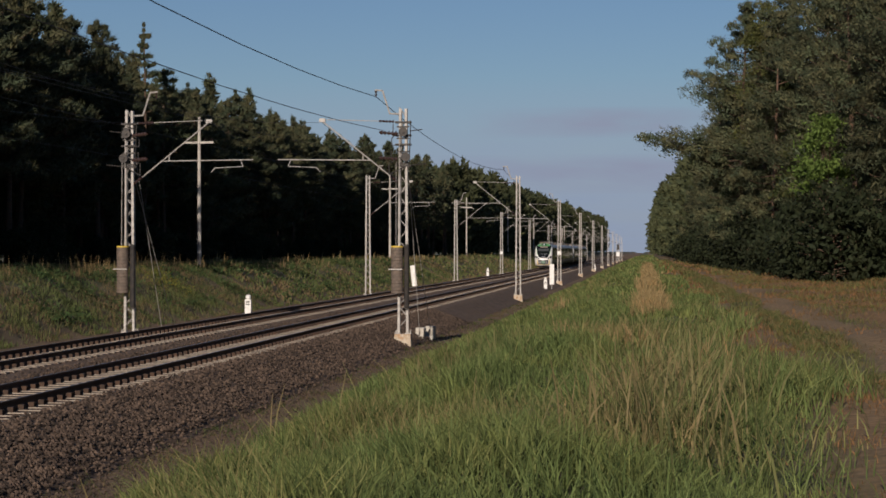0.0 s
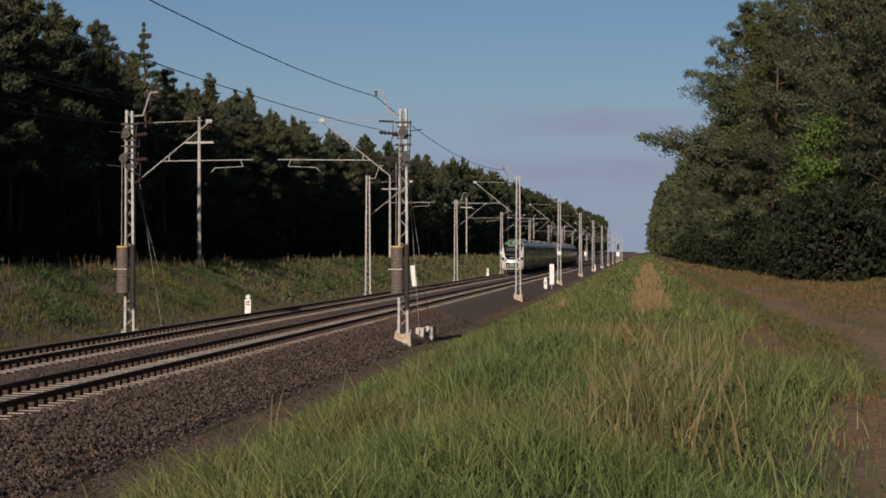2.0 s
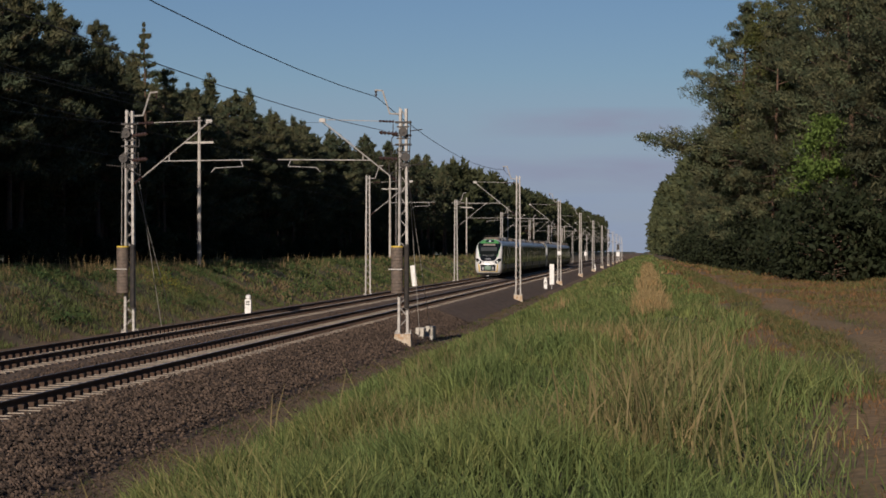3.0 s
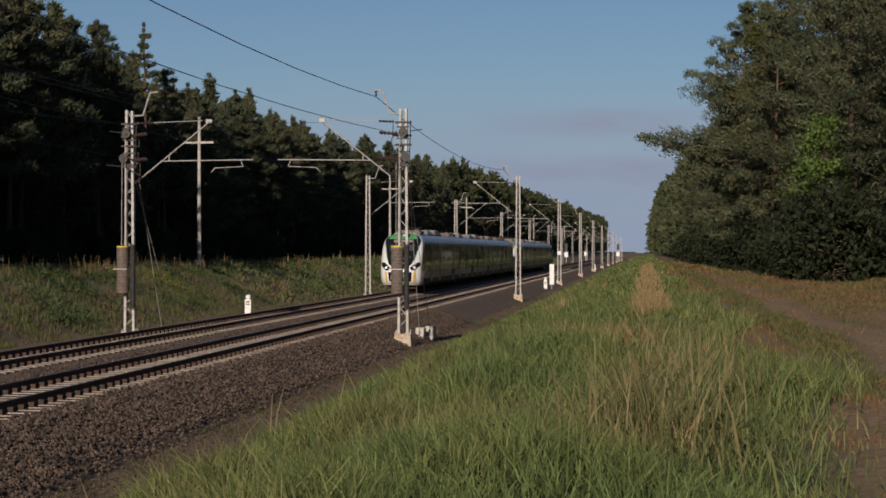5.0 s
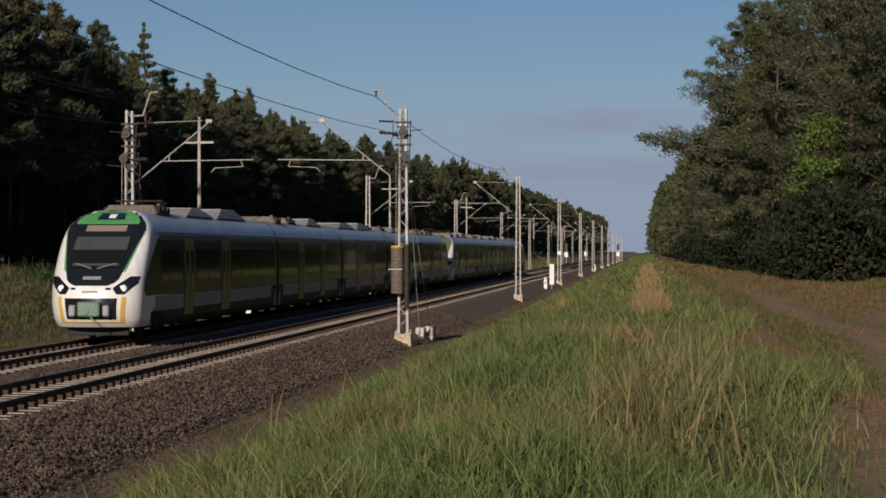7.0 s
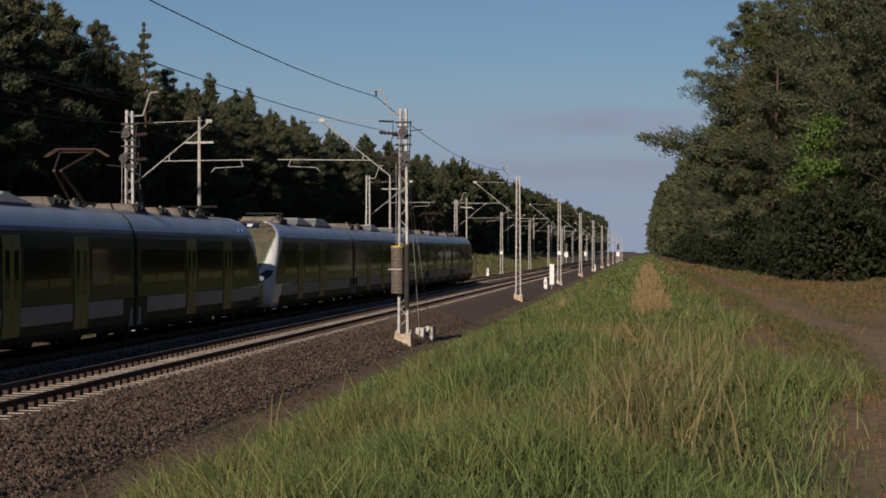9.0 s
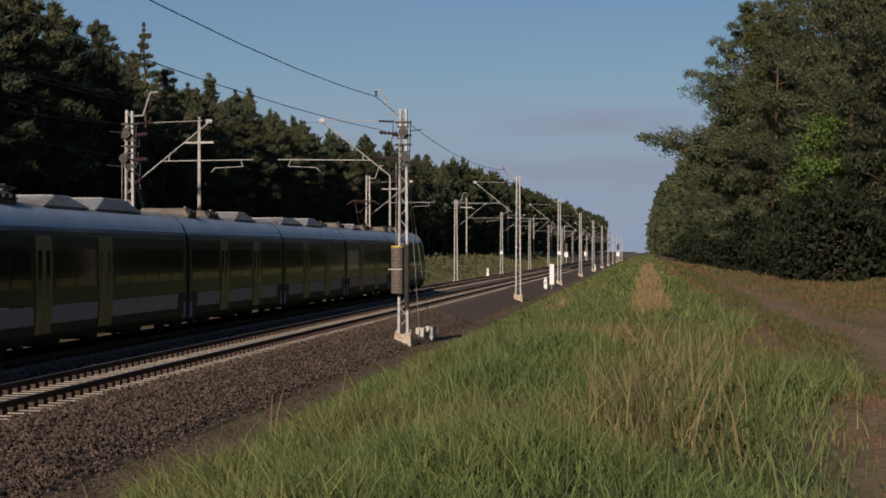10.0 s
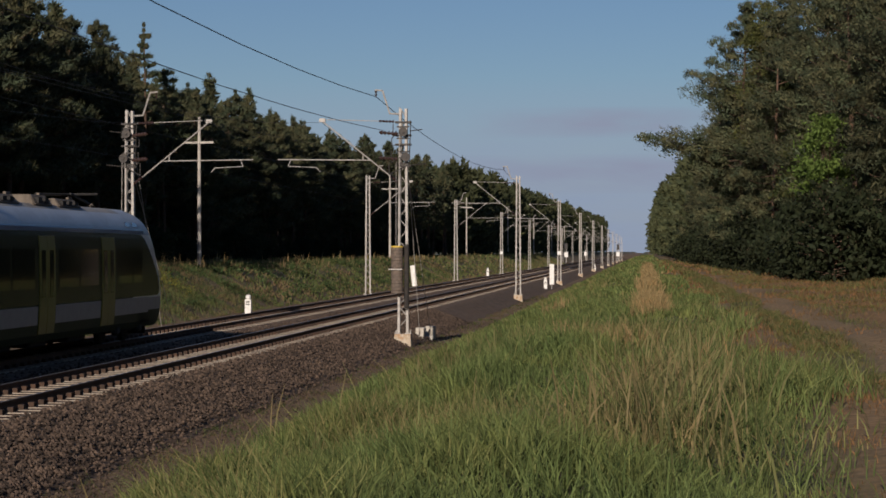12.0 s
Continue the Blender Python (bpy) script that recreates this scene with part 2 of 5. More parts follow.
def build_ground():
    xs = np.unique(np.concatenate([[-3000, -900, -300, -120, -80], np.arange(-60, -28, 4), np.arange(-28, 8, 0.4), np.arange(8, 40, 2), [60, 120, 300, 900, 3000], PX]))
    ys = np.unique(np.concatenate([[-900, -300, -100, -40], np.arange(-10, 60, 0.8), np.arange(60, 160, 2), np.arange(160, 420, 6), [500, 700, 1000, 1500, 2200, 3200, 4400]]))
    gx, gy = np.meshgrid(xs, ys)
    gz = ground_z(gx, gy)
    verts = np.stack([gx.ravel(), gy.ravel(), gz.ravel()], 1)
    nx = len(xs)
    faces = [(j * nx + i, j * nx + i + 1, (j + 1) * nx + i + 1, (j + 1) * nx + i) for j in range(len(ys) - 1) for i in range(nx - 1)]
    ob = new("ground", mesh_from("ground", verts, faces, [ground_material()], smooth=True))
    tagged(ob, "sandy railway cutting with turf banks and a dirt track", "ground", kind="structure")


build_ground()
TRACKS = (-12.35, -16.65)
Y0, Y1 = 20.0, 900.0


def build_ballast():
    sect = [(-19.3, -0.52), (-18.5, -0.27), (-18.0, -0.23), (-15.3, -0.24), (-14.5, -0.30), (-13.7, -0.24), (-11.0, -0.23), (-10.55, -0.27), (-9.9, -0.50), (-8.7, -0.99)]
    ys = np.concatenate([np.arange(Y0, 120, 0.5), np.arange(120, 300, 3), np.arange(300, Y1 + 1, 25)])
    rng = np.random.default_rng(3)
    verts, faces = [], []
    px = [sect[0][0]]
    pz = [sect[0][1]]
    for (a, az), (c, cz) in zip(sect, sect[1:]):
        for f in np.linspace(0, 1, max(2, int(abs(c - a) / 0.25)))[1:]:
            px.append(a + f * (c - a))
            pz.append(az + f * (cz - az))
    n = len(px)
    for y in ys:
        wob = 0.03 * math.sin(y * 0.7) + 0.02 * math.sin(y * 1.9)
        for i in range(n):
            edge = i in (0, n - 1)
            verts.append((px[i] + (wob if i > n - 5 else 0), y, pz[i] + (0 if edge else rng.uniform(-0.022, 0.022))))
    for j in range(len(ys) - 1):
        for i in range(n - 1):
            faces.append((j * n + i, j * n + i + 1, (j + 1) * n + i + 1, (j + 1) * n + i))
    ob = new("ballast_bed", mesh_from("ballast_bed", verts, faces, [M_BALLAST]))
    tagged(ob, "brown crushed stone ballast under both railway tracks", "ballast", kind="structure")


build_ballast()


def build_stones():
    """Loose stones on the shoulder facing the path."""
    rng = np.random.default_rng(5)
    base = np.array([(1, 0, 0), (-1, 0, 0), (0, 1, 0), (0, -1, 0), (0, 0, 1), (0, 0, -1)], float)
    tris = np.array([(0, 2, 4), (2, 1, 4), (1, 3, 4), (3, 0, 4), (2, 0, 5), (1, 2, 5), (3, 1, 5), (0, 3, 5)])
    count = 30000
    y = 22 + 76 * rng.random(count) ** 1.6
    x = np.minimum(-11.2 + 1.9 * rng.random(count) + np.abs(rng.normal(size=count)) * 0.42, -7.6)
    more = rng.random(count) < 0.12
    x[more] = rng.uniform(-15.2, -13.7, more.sum())
    size = rng.uniform(0.020, 0.056, count)
    # a few roll on to the soil below the shoulder
    far = rng.random(count) < 0.14
    x[far] = rng.uniform(-8.7, -6.6, far.sum())
    size[far] *= 0.6
    z = np.where(x > -10.55, np.interp(x, [-10.55, -9.9, -8.7, -7.4, -6.6], [-0.27, -0.50, -0.95, -0.94, -0.62]), np.interp(x, [-14.5, -13.7, -11.0, -10.55], [-0.29, -0.24, -0.23, -0.27]))
    verts = base[None] * size[:, None, None] * rng.uniform(0.6, 1.3, (count, 6, 1))
    ang = rng.uniform(0, 6.28, count)
    c, s = np.cos(ang)[:, None], np.sin(ang)[:, None]
    vx, vy = verts[..., 0] * c - verts[..., 1] * s, verts[..., 0] * s + verts[..., 1] * c
    verts = np.stack([vx + x[:, None], vy + y[:, None], verts[..., 2] * 0.8 + z[:, None] + 0.035], -1).reshape(-1, 3)
    faces = (tris[None] + 6 * np.arange(count)[:, None, None]).reshape(-1, 3)
    ob = new("ballast_stones", mesh_from("ballast_stones", verts, faces.tolist(), [M_STONE]))
    tagged(ob, "loose brown ballast stones on the track shoulder", "stones", kind="stuff")


build_stones()

# ---------- rails and sleepers ----------
RAIL = [(-0.075, -0.18), (0.075, -0.18), (0.075, -0.168), (0.012, -0.145), (0.010, -0.05), (0.036, -0.038), (0.036, -0.008), (0.028, 0.0),
        (-0.028, 0.0), (-0.036, -0.008), (-0.036, -0.038), (-0.010, -0.05), (-0.012, -0.145), (-0.075, -0.168)]


def rail(track, side):
    n = len(RAIL)
    verts = [(x, y, z) for y in (0.0, Y1 - Y0) for x, z in RAIL]
    faces = [(k, (k + 1) % n, n + (k + 1) % n, n + k) for k in range(n)] + [tuple(range(n))[::-1], tuple(range(n, 2 * n))]
    ids = [1 if k in (7,) else 0 for k in range(n)] + [0, 0]
    ob = new("rail", mesh_from("rail", verts, faces, [M_RAIL, M_RAIL_TOP], ids))
    ob.parent = track
    ob.location = (side * 0.753, Y0, 0)


def sleeper_mesh():
    bm = bmesh.new()
    add_box(bm, -1.3, 1.3, -0.15, 0.15, -0.4, -0.195, 0.02)
    n0 = len(bm.faces)
    for side in (-1, 1):
        for off in (-0.135, 0.135):
            cx = side * 0.753 + off
            add_box(bm, cx - 0.055, cx + 0.055, -0.075, 0.075, -0.2, -0.105)
        add_box(bm, side * 0.753 - 0.08, side * 0.753 + 0.08, -0.08, 0.08, -0.2, -0.179)
    me = bpy.data.meshes.new("sleeper")
    bm.to_mesh(me)
    bm.free()
    me.materials.append(M_SLEEPER)
    me.materials.append(M_FASTEN)
    me.polygons.foreach_set("material_index", np.array([0 if i < n0 else 1 for i in range(len(me.polygons))], dtype=np.int32))
    return me


def build_track(cx):
    track = empty("railway_track", pose(cx, 0, 0), "rusty steel rails on pale concrete sleepers in brown ballast", "railway track", "the two tracks")
    for side in (-1, 1):
        rail(track, side)
    return track


TRACK_THINGS = [build_track(cx) for cx in TRACKS]


# ---------- overhead line masts ----------
FIRST = 73.7
SPANS = {-1: 67.0, 1: 64.9}


def mast(side, plate, tension):
    """A lattice mast at the origin (rail level); side +1: its cantilever reaches towards +x."""
    s = side
    root = empty("catenary_mast", Matrix.Identity(4), "tall galvanised lattice overhead-line mast on a concrete foundation", "catenary mast", "masts along the railway")
    bm = bmesh.new()
    add_box(bm, -0.36, 0.36, -0.36, 0.36, -1.3, -0.42, 0.03)
    for v in bm.verts:
        if v.co.z > -0.6:
            v.co.x *= 0.86
            v.co.y *= 0.86
    part("foundation", bm, M_CONCRETE, root, "stained concrete foundation block")
    for sx in (-1, 1):
        bm = bmesh.new()
        for a0, a1, c0, c1 in ((-0.014, 0.014, -0.11, 0.11), (0.014, 0.08, -0.11, -0.095), (0.014, 0.08, 0.095, 0.11)):
            add_box(bm, min(a0 * -sx, a1 * -sx), max(a0 * -sx, a1 * -sx), c0, c1, -0.42, 8.15)
        for v in bm.verts:
            f = (v.co.z + 0.42) / 8.57
            v.co.x += sx * (0.20 - 0.06 * f)
        part("leg", bm, M_STEEL, root)
    bm = bmesh.new()
    z, k = -0.2, 1
    while z < 7.8:
        w0 = 0.2 - 0.06 * (z + 0.42) / 8.57
        for yy in (-0.1, 0.1):
            add_rod(bm, (-k * w0, yy, z), (k * w0, yy, z + 0.42), 0.014, sides=4)
        k, z = -k, z + 0.42
    part("lacing", bm, M_STEEL, root)
    bm = bmesh.new()
    for sx in (-1, 1):
        add_box(bm, sx * 0.2 - 0.12, sx * 0.2 + 0.12, -0.16, 0.16, -0.42, -0.385)
        for yy in (-0.12, 0.12):
            add_rod(bm, (sx * 0.27, yy, -0.42), (sx * 0.27, yy, -0.28), 0.02)
    part("base_plate", bm, M_STEEL, root)
    bm = bmesh.new()
    add_rod(bm, (s * 0.45, 0, 5.55), (s * 3.15, 0, 7.72), 0.028)
    add_box(bm, s * 3.12 - 0.12, s * 3.12 + 0.12, -0.05, 0.05, 7.66, 7.80)
    part("cantilever_strut", bm, M_STEEL, root)
    part("top_tie", rods([((s * 0.2, 0, 7.66), (s * 2.95, 0, 7.76))], 0.016), M_STEEL, root)
    bm = bmesh.new()
    add_bead_string(bm, (s * 0.16, 0, 5.32), (s * 0.5, 0, 5.6), 0.075, 4)
    part("insulator", bm, M_INSUL, root)
    bm = bmesh.new()
    add_bead_string(bm, (s * 0.35, 0, 7.66), (s * 0.95, 0, 7.69), 0.06, 5)
    part("insulator", bm, M_INSUL, root)
    part("registration_tube", rods([((s * 1.25, 0, 6.2), (s * 4.85, 0, 6.24)), ((s * 1.55, 0, 6.22), (s * 1.55, 0, 6.42))], 0.024), M_STEEL, root)
    part("steady_arm", rods([((s * 4.35, 0, 6.22), (s * 4.45, 0, 5.98)), ((s * 4.45, 0, 5.98), (s * 3.35, 0, 5.93)), ((s * 3.35, 0, 5.93), (s * 3.2, 0, 5.76))], 0.017), M_STEEL, root)
    bm = rods([((s * 0.1, 0, 7.95), (s * 0.52, 0, 7.97)), ((s * 0.52, 0, 7.97), (s * 0.8, 0, 8.85)), ((s * 0.8, 0, 8.85), (s * 1.1, 0, 8.87))], 0.035)
    part("feeder_bracket", bm, M_STEEL, root)
    bm = bmesh.new()
    add_bead_string(bm, (s * 1.05, 0, 8.85), (s * 1.05, 0, 8.62), 0.055, 2)
    part("feeder_insulator", bm, M_INSUL, root)
    if plate:
        part("number_plate", boxed(-0.2, 0.2, -0.135, -0.115, 2.35, 2.75), M_WHITE, root, "small white plate")
    if tension:
        bm = bmesh.new()
        add_ribbed(bm, (-0.2, -0.32), 1.12, 2.87, 0.23, 14)
        part("counterweight", bm, M_WEIGHT, root, "stack of brown iron counterweight discs")
        part("weight_cap", rods([((-0.2, -0.32, 2.87), (-0.2, -0.32, 2.93))], 0.235, 14), M_YELLOW, root, "yellow painted cap")
        part("weight_band", boxed(-0.5, 0.03, -0.565, -0.545, 2.02, 2.06), M_STEEL, root)
        part("weight_guide", rods([((0.15, -0.2, 0.6), (0.15, -0.2, 2.95)), ((0.15, -0.2, 0.6), (0.15, -0.05, 0.6)), ((0.15, -0.2, 2.9), (0.15, -0.05, 2.9))], 0.10, 8), M_DARKSTEEL, root)
        part("weight_rope", rods([((-0.24, -0.32, 2.9), (-0.24, -0.25, 6.3)), ((-0.12, -0.32, 2.9), (-0.12, -0.25, 7.3))], 0.012, 5), M_STEEL, root)
        for z, x in ((7.25, -0.05), (6.3, -0.15)):
            bm = bmesh.new()
            add_rod(bm, (x * s - 0.02, -0.34, z), (x * s - 0.02, -0.22, z), 0.17, sides=16)
            add_rod(bm, (x * s - 0.02, -0.4, z), (x * s - 0.02, -0.1, z), 0.05, sides=8)
            add_box(bm, -0.24, 0.24, -0.14, -0.11, z - 0.26, z - 0.2)
            add_box(bm, -0.24, 0.24, -0.14, -0.11, z + 0.18, z + 0.24)
            part("tension_wheel", bm, M_DARKSTEEL, root)
        bm = bmesh.new()
        for z in (5.95, 6.75, 7.1, 7.6):
            add_box(bm, -0.3, 0.3, -0.15, 0.15, z, z + 0.07)
        for z, dx in ((6.4, 0.42), (5.95, 0.5), (7.4, 0.35)):
            add_rod(bm, (-s * 0.1, -0.2, z), (s * dx, -0.35, z - 0.32), 0.022)
            add_rod(bm, (s * dx, -0.35, z - 0.32), (s * dx, -0.35, z + 0.15), 0.018)
        part("tension_frame", bm, M_DARKSTEEL, root)
        bm = rods([((0.1, 0.1, 7.0), (0.05, 5.0, -0.75)), ((0.2, 0.1, 5.4), (0.45, 5.6, -0.75))], 0.014, 5)
        part("stay_wire", bm, M_STEEL, root)
        for z in (6.22, 7.18):
            bm = bmesh.new()
            add_bead_string(bm, (s * 0.2, -0.28, z), (s * 0.85, -0.6, z + 0.04), 0.085, 5)
            part("tension_insulator", bm, M_INSUL, root)
        bm = rods([((s * 0.25, -0.2, 7.3), (s * 0.42, -0.2, 7.0)), ((s * 0.42, -0.2, 7.0), (s * 0.42, -0.2, 6.75)), ((0, -0.2, 6.75), (s * 0.42, -0.2, 6.75)), ((0.24, -0.15, 5.9), (0.3, -0.15, 7.7)), ((-s * 0.3, -0.15, 6.0), (-s * 0.9, -0.15, 6.05)), ((-s * 0.3, -0.15, 7.3), (-s * 0.75, -0.15, 7.35))], 0.02)
        part("tension_linkage", bm, M_DARKSTEEL, root)
    return root


def build_masts():
    for x, s in ((-9.2, -1), (-19.85, 1)):
        span = SPANS[s]
        plain = mast(s, False, False)
        plain.matrix_basis = pose(x, FIRST + span, 0)
        plated = mast(s, True, False)
        plated.matrix_basis = pose(x, FIRST + (2 if s < 0 else 3) * span, 0)
        heavy = mast(s, False, True)
        heavy.matrix_basis = pose(x, FIRST, 0)
        heavy["label"] = "lattice overhead-line mast with brown tensioning weights and stay wires"
        skip = (0, 1, 2 if s < 0 else 3)
        for k in range(-1, 11):
            if k not in skip:
                copy_thing(plain, pose(x, FIRST + span * k, 0))


build_masts()


def wire(name, points, r, label, parent=None):
    ob = part(name, tube(points, r), M_WIRE, parent)
    if parent is None:
        tagged(ob, label, "overhead wire", "overhead wires")
    return ob


def sagging(x0, z0, sag, span, k0=-1, k1=10, steps=8, zig=0.0):
    pts = []
    for k in range(k0, k1):
        for i in range(steps):
            f = i / steps
            zz = (-1) ** (k % 2) * (1 - 2 * f) * zig
            pts.append((x0 + zz, FIRST + span * (k + f), z0 - sag * 4 * f * (1 - f)))
    pts.append((x0 + (-1) ** (k1 % 2) * zig, FIRST + span * k1, z0))
    return pts


def build_wires():
    for cx, s in ((-12.35, -1), (-16.65, 1)):
        wire("messenger_wire", sagging(cx, 7.66, 1.35, SPANS[s]), 0.006, "thin dark messenger wire sagging between the masts")
        wire("contact_wire", sagging(cx, 5.75, 0.06, SPANS[s], zig=0.2), 0.006, "thin dark contact wire above the track")
    wire("feeder_wire", sagging(-10.25, 8.62, 0.68, SPANS[-1]), 0.014, "dark feeder wire sagging between mast tops")
    wire("feeder_wire", sagging(-18.8, 8.62, 0.68, SPANS[1]), 0.007, "dark feeder wire sagging between mast tops")
    for x, cx in ((-9.9, -12.2),):
        for z, zc in ((7.3, 7.7), (6.3, 6.1)):
            pts = [(x + (cx - x) * f, FIRST - 0.3 - 66 * f, z + (zc - z) * f - (2.2 if z > 7 else 1.2) * f * (1 - f)) for f in np.linspace(0, 1, 9)]
            wire("anchor_wire", pts, 0.012 if z > 7 else 0.006, "dark wire pulled down to the tensioning wheels")


build_wires()


# ---------- trees ----------
def spikes(centres, outward, n, length, width, rng):
    """Tufts of thin triangles round the centres."""
    c = np.repeat(centres, n, axis=0)
    o = np.repeat(outward, n, axis=0)
    d = rng.normal(size=c.shape) + 0.9 * o + np.array([0, 0, 0.35])
    d /= np.linalg.norm(d, axis=1, keepdims=True)
    side = np.cross(d, rng.normal(size=c.shape))
    side /= np.linalg.norm(side, axis=1, keepdims=True)
    ln = length * rng.uniform(0.6, 1.25, (len(c), 1))
    w = width * rng.uniform(0.7, 1.3, (len(c), 1))
    start = c + d * ln * 0.05
    tris = np.stack([start + side * w * 0.5 + d * ln * 0.35, c + d * ln, start - side * w * 0.5], 1)
    return tris.reshape(-1, 3)


def limb_verts(a, b, r0, r1, sides=5):
    a, b = np.asarray(a, float), np.asarray(b, float)
    d = (b - a) / (np.linalg.norm(b - a) + 1e-9)
    u = np.cross(d, (0.3, 0.9, 0.2))
    u /= np.linalg.norm(u)
    v = np.cross(d, u)
    t = np.arange(sides) * 2 * np.pi / sides
    ring = np.cos(t)[:, None] * u + np.sin(t)[:, None] * v
    return np.concatenate([a + ring * r0, b + ring * r1])


class Wood:
    def __init__(self):
        self.v, self.f = [], []

    def limb(self, a, b, r0, r1, sides=5):
        k = len(self.v)
        self.v.extend(map(tuple, limb_verts(a, b, r0, r1, sides)))
        for i in range(sides):
            j = (i + 1) % sides
            self.f.append((k + i, k + j, k + sides + j, k + sides + i))


def pine_meshes(seed, h, bare, radius, tufts, blades, length=0.5, width=0.13, reach=(), taper=0.7):
    rng = np.random.default_rng(seed)
    wood = Wood()
    lean = rng.uniform(-0.25, 0.25, 2)
    pts = [np.array([lean[0] * f * f + 0.12 * math.sin(3 * f + seed), lean[1] * f * f + 0.12 * math.sin(4 * f + seed * 2), h * f]) for f in np.linspace(0, 1, 8)]
    r_base = 0.011 * h + 0.02
    for i in range(7):
        wood.limb(pts[i] - (0, 0, 0.35 if i == 0 else 0), pts[i + 1], r_base * (1 - 0.9 * i / 7), r_base * (1 - 0.9 * (i + 1) / 7), 7)

    def stem(z):
        f = np.clip(z / h, 0, 0.999) * 7
        i = int(f)
        return pts[i] + (pts[i + 1] - pts[i]) * (f - i)

    centres, outs = [], []
    limbs = int(24 + h * 2.2)
    per = max(3, tufts // limbs)
    plan = []
    for k in range(limbs):
        f = (k + rng.uniform(0, 1)) / limbs
        shape = (0.35 + 0.65 * math.sin(math.pi * min(1, 0.22 + 0.78 * f) ** 0.9)) * (1 - taper * f ** 2.6)
        ln = radius * shape * rng.uniform(0.55, 1.2) * (1.35 if rng.random() < 0.1 else 1)
        plan.append((h * (bare + (1 - bare) * f), ln, k * 2.4 + rng.uniform(-0.5, 0.5), rng.uniform(-0.12, 0.25) + 0.55 * f, per))
    plan += [(z, ln, az, 0.10, per * 7) for z, ln, az in reach]
    for z, ln, az, up, count in plan:
        a = stem(z)
        d = np.array([math.cos(az), math.sin(az), up])
        d /= np.linalg.norm(d)
        b = a + d * ln
        b[2] += rng.uniform(-0.1, 0.3)
        mid = (a + b) / 2 + np.array([0, 0, -0.06 * ln])
        tip = mid + (b - mid) * 0.7
        wood.limb(a, mid, 0.010 + 0.012 * ln, 0.006 + 0.006 * ln, 4)
        wood.limb(mid, tip, 0.006 + 0.006 * ln, 0.005, 4)
        # the needles sit in rounded clumps along the outer limb
        clumps = max(2, int(1.1 * ln))
        for q in range(clumps):
            g = 0.14 + 0.88 * (q + rng.uniform(0.3, 0.9)) / clumps
            cc = a + (b - a) * g + rng.normal(size=3) * (min(0.32, 0.20 * ln ** 0.5), min(0.32, 0.20 * ln ** 0.5), 0.10)
            size = rng.uniform(0.40, 0.72) * (0.62 + 0.18 * ln) * min(1, 0.35 + 0.5 * ln)
            for _ in range(max(1, count // clumps)):
                o = rng.normal(size=3) * (1, 1, 0.62)
                centres.append(cc + o * size * 0.58)
                outs.append(o * 0.7 + np.array([0, 0, 0.55]) + 0.3 * d)
    for _ in range(tufts // 14):
        g = rng.uniform(0.86, 1.035)
        wide = 0.05 + 0.4 * max(0, 1.03 - g) / 0.2
        centres.append(stem(h * min(g, 1)) + np.array([0, 0, h * max(0, g - 1)]) + rng.normal(size=3) * (wide, wide, 0.12))
        outs.append(np.array([0, 0, 1.0]))
    v = spikes(np.array(centres), np.array(outs), blades, length, width, rng)
    return wood, v


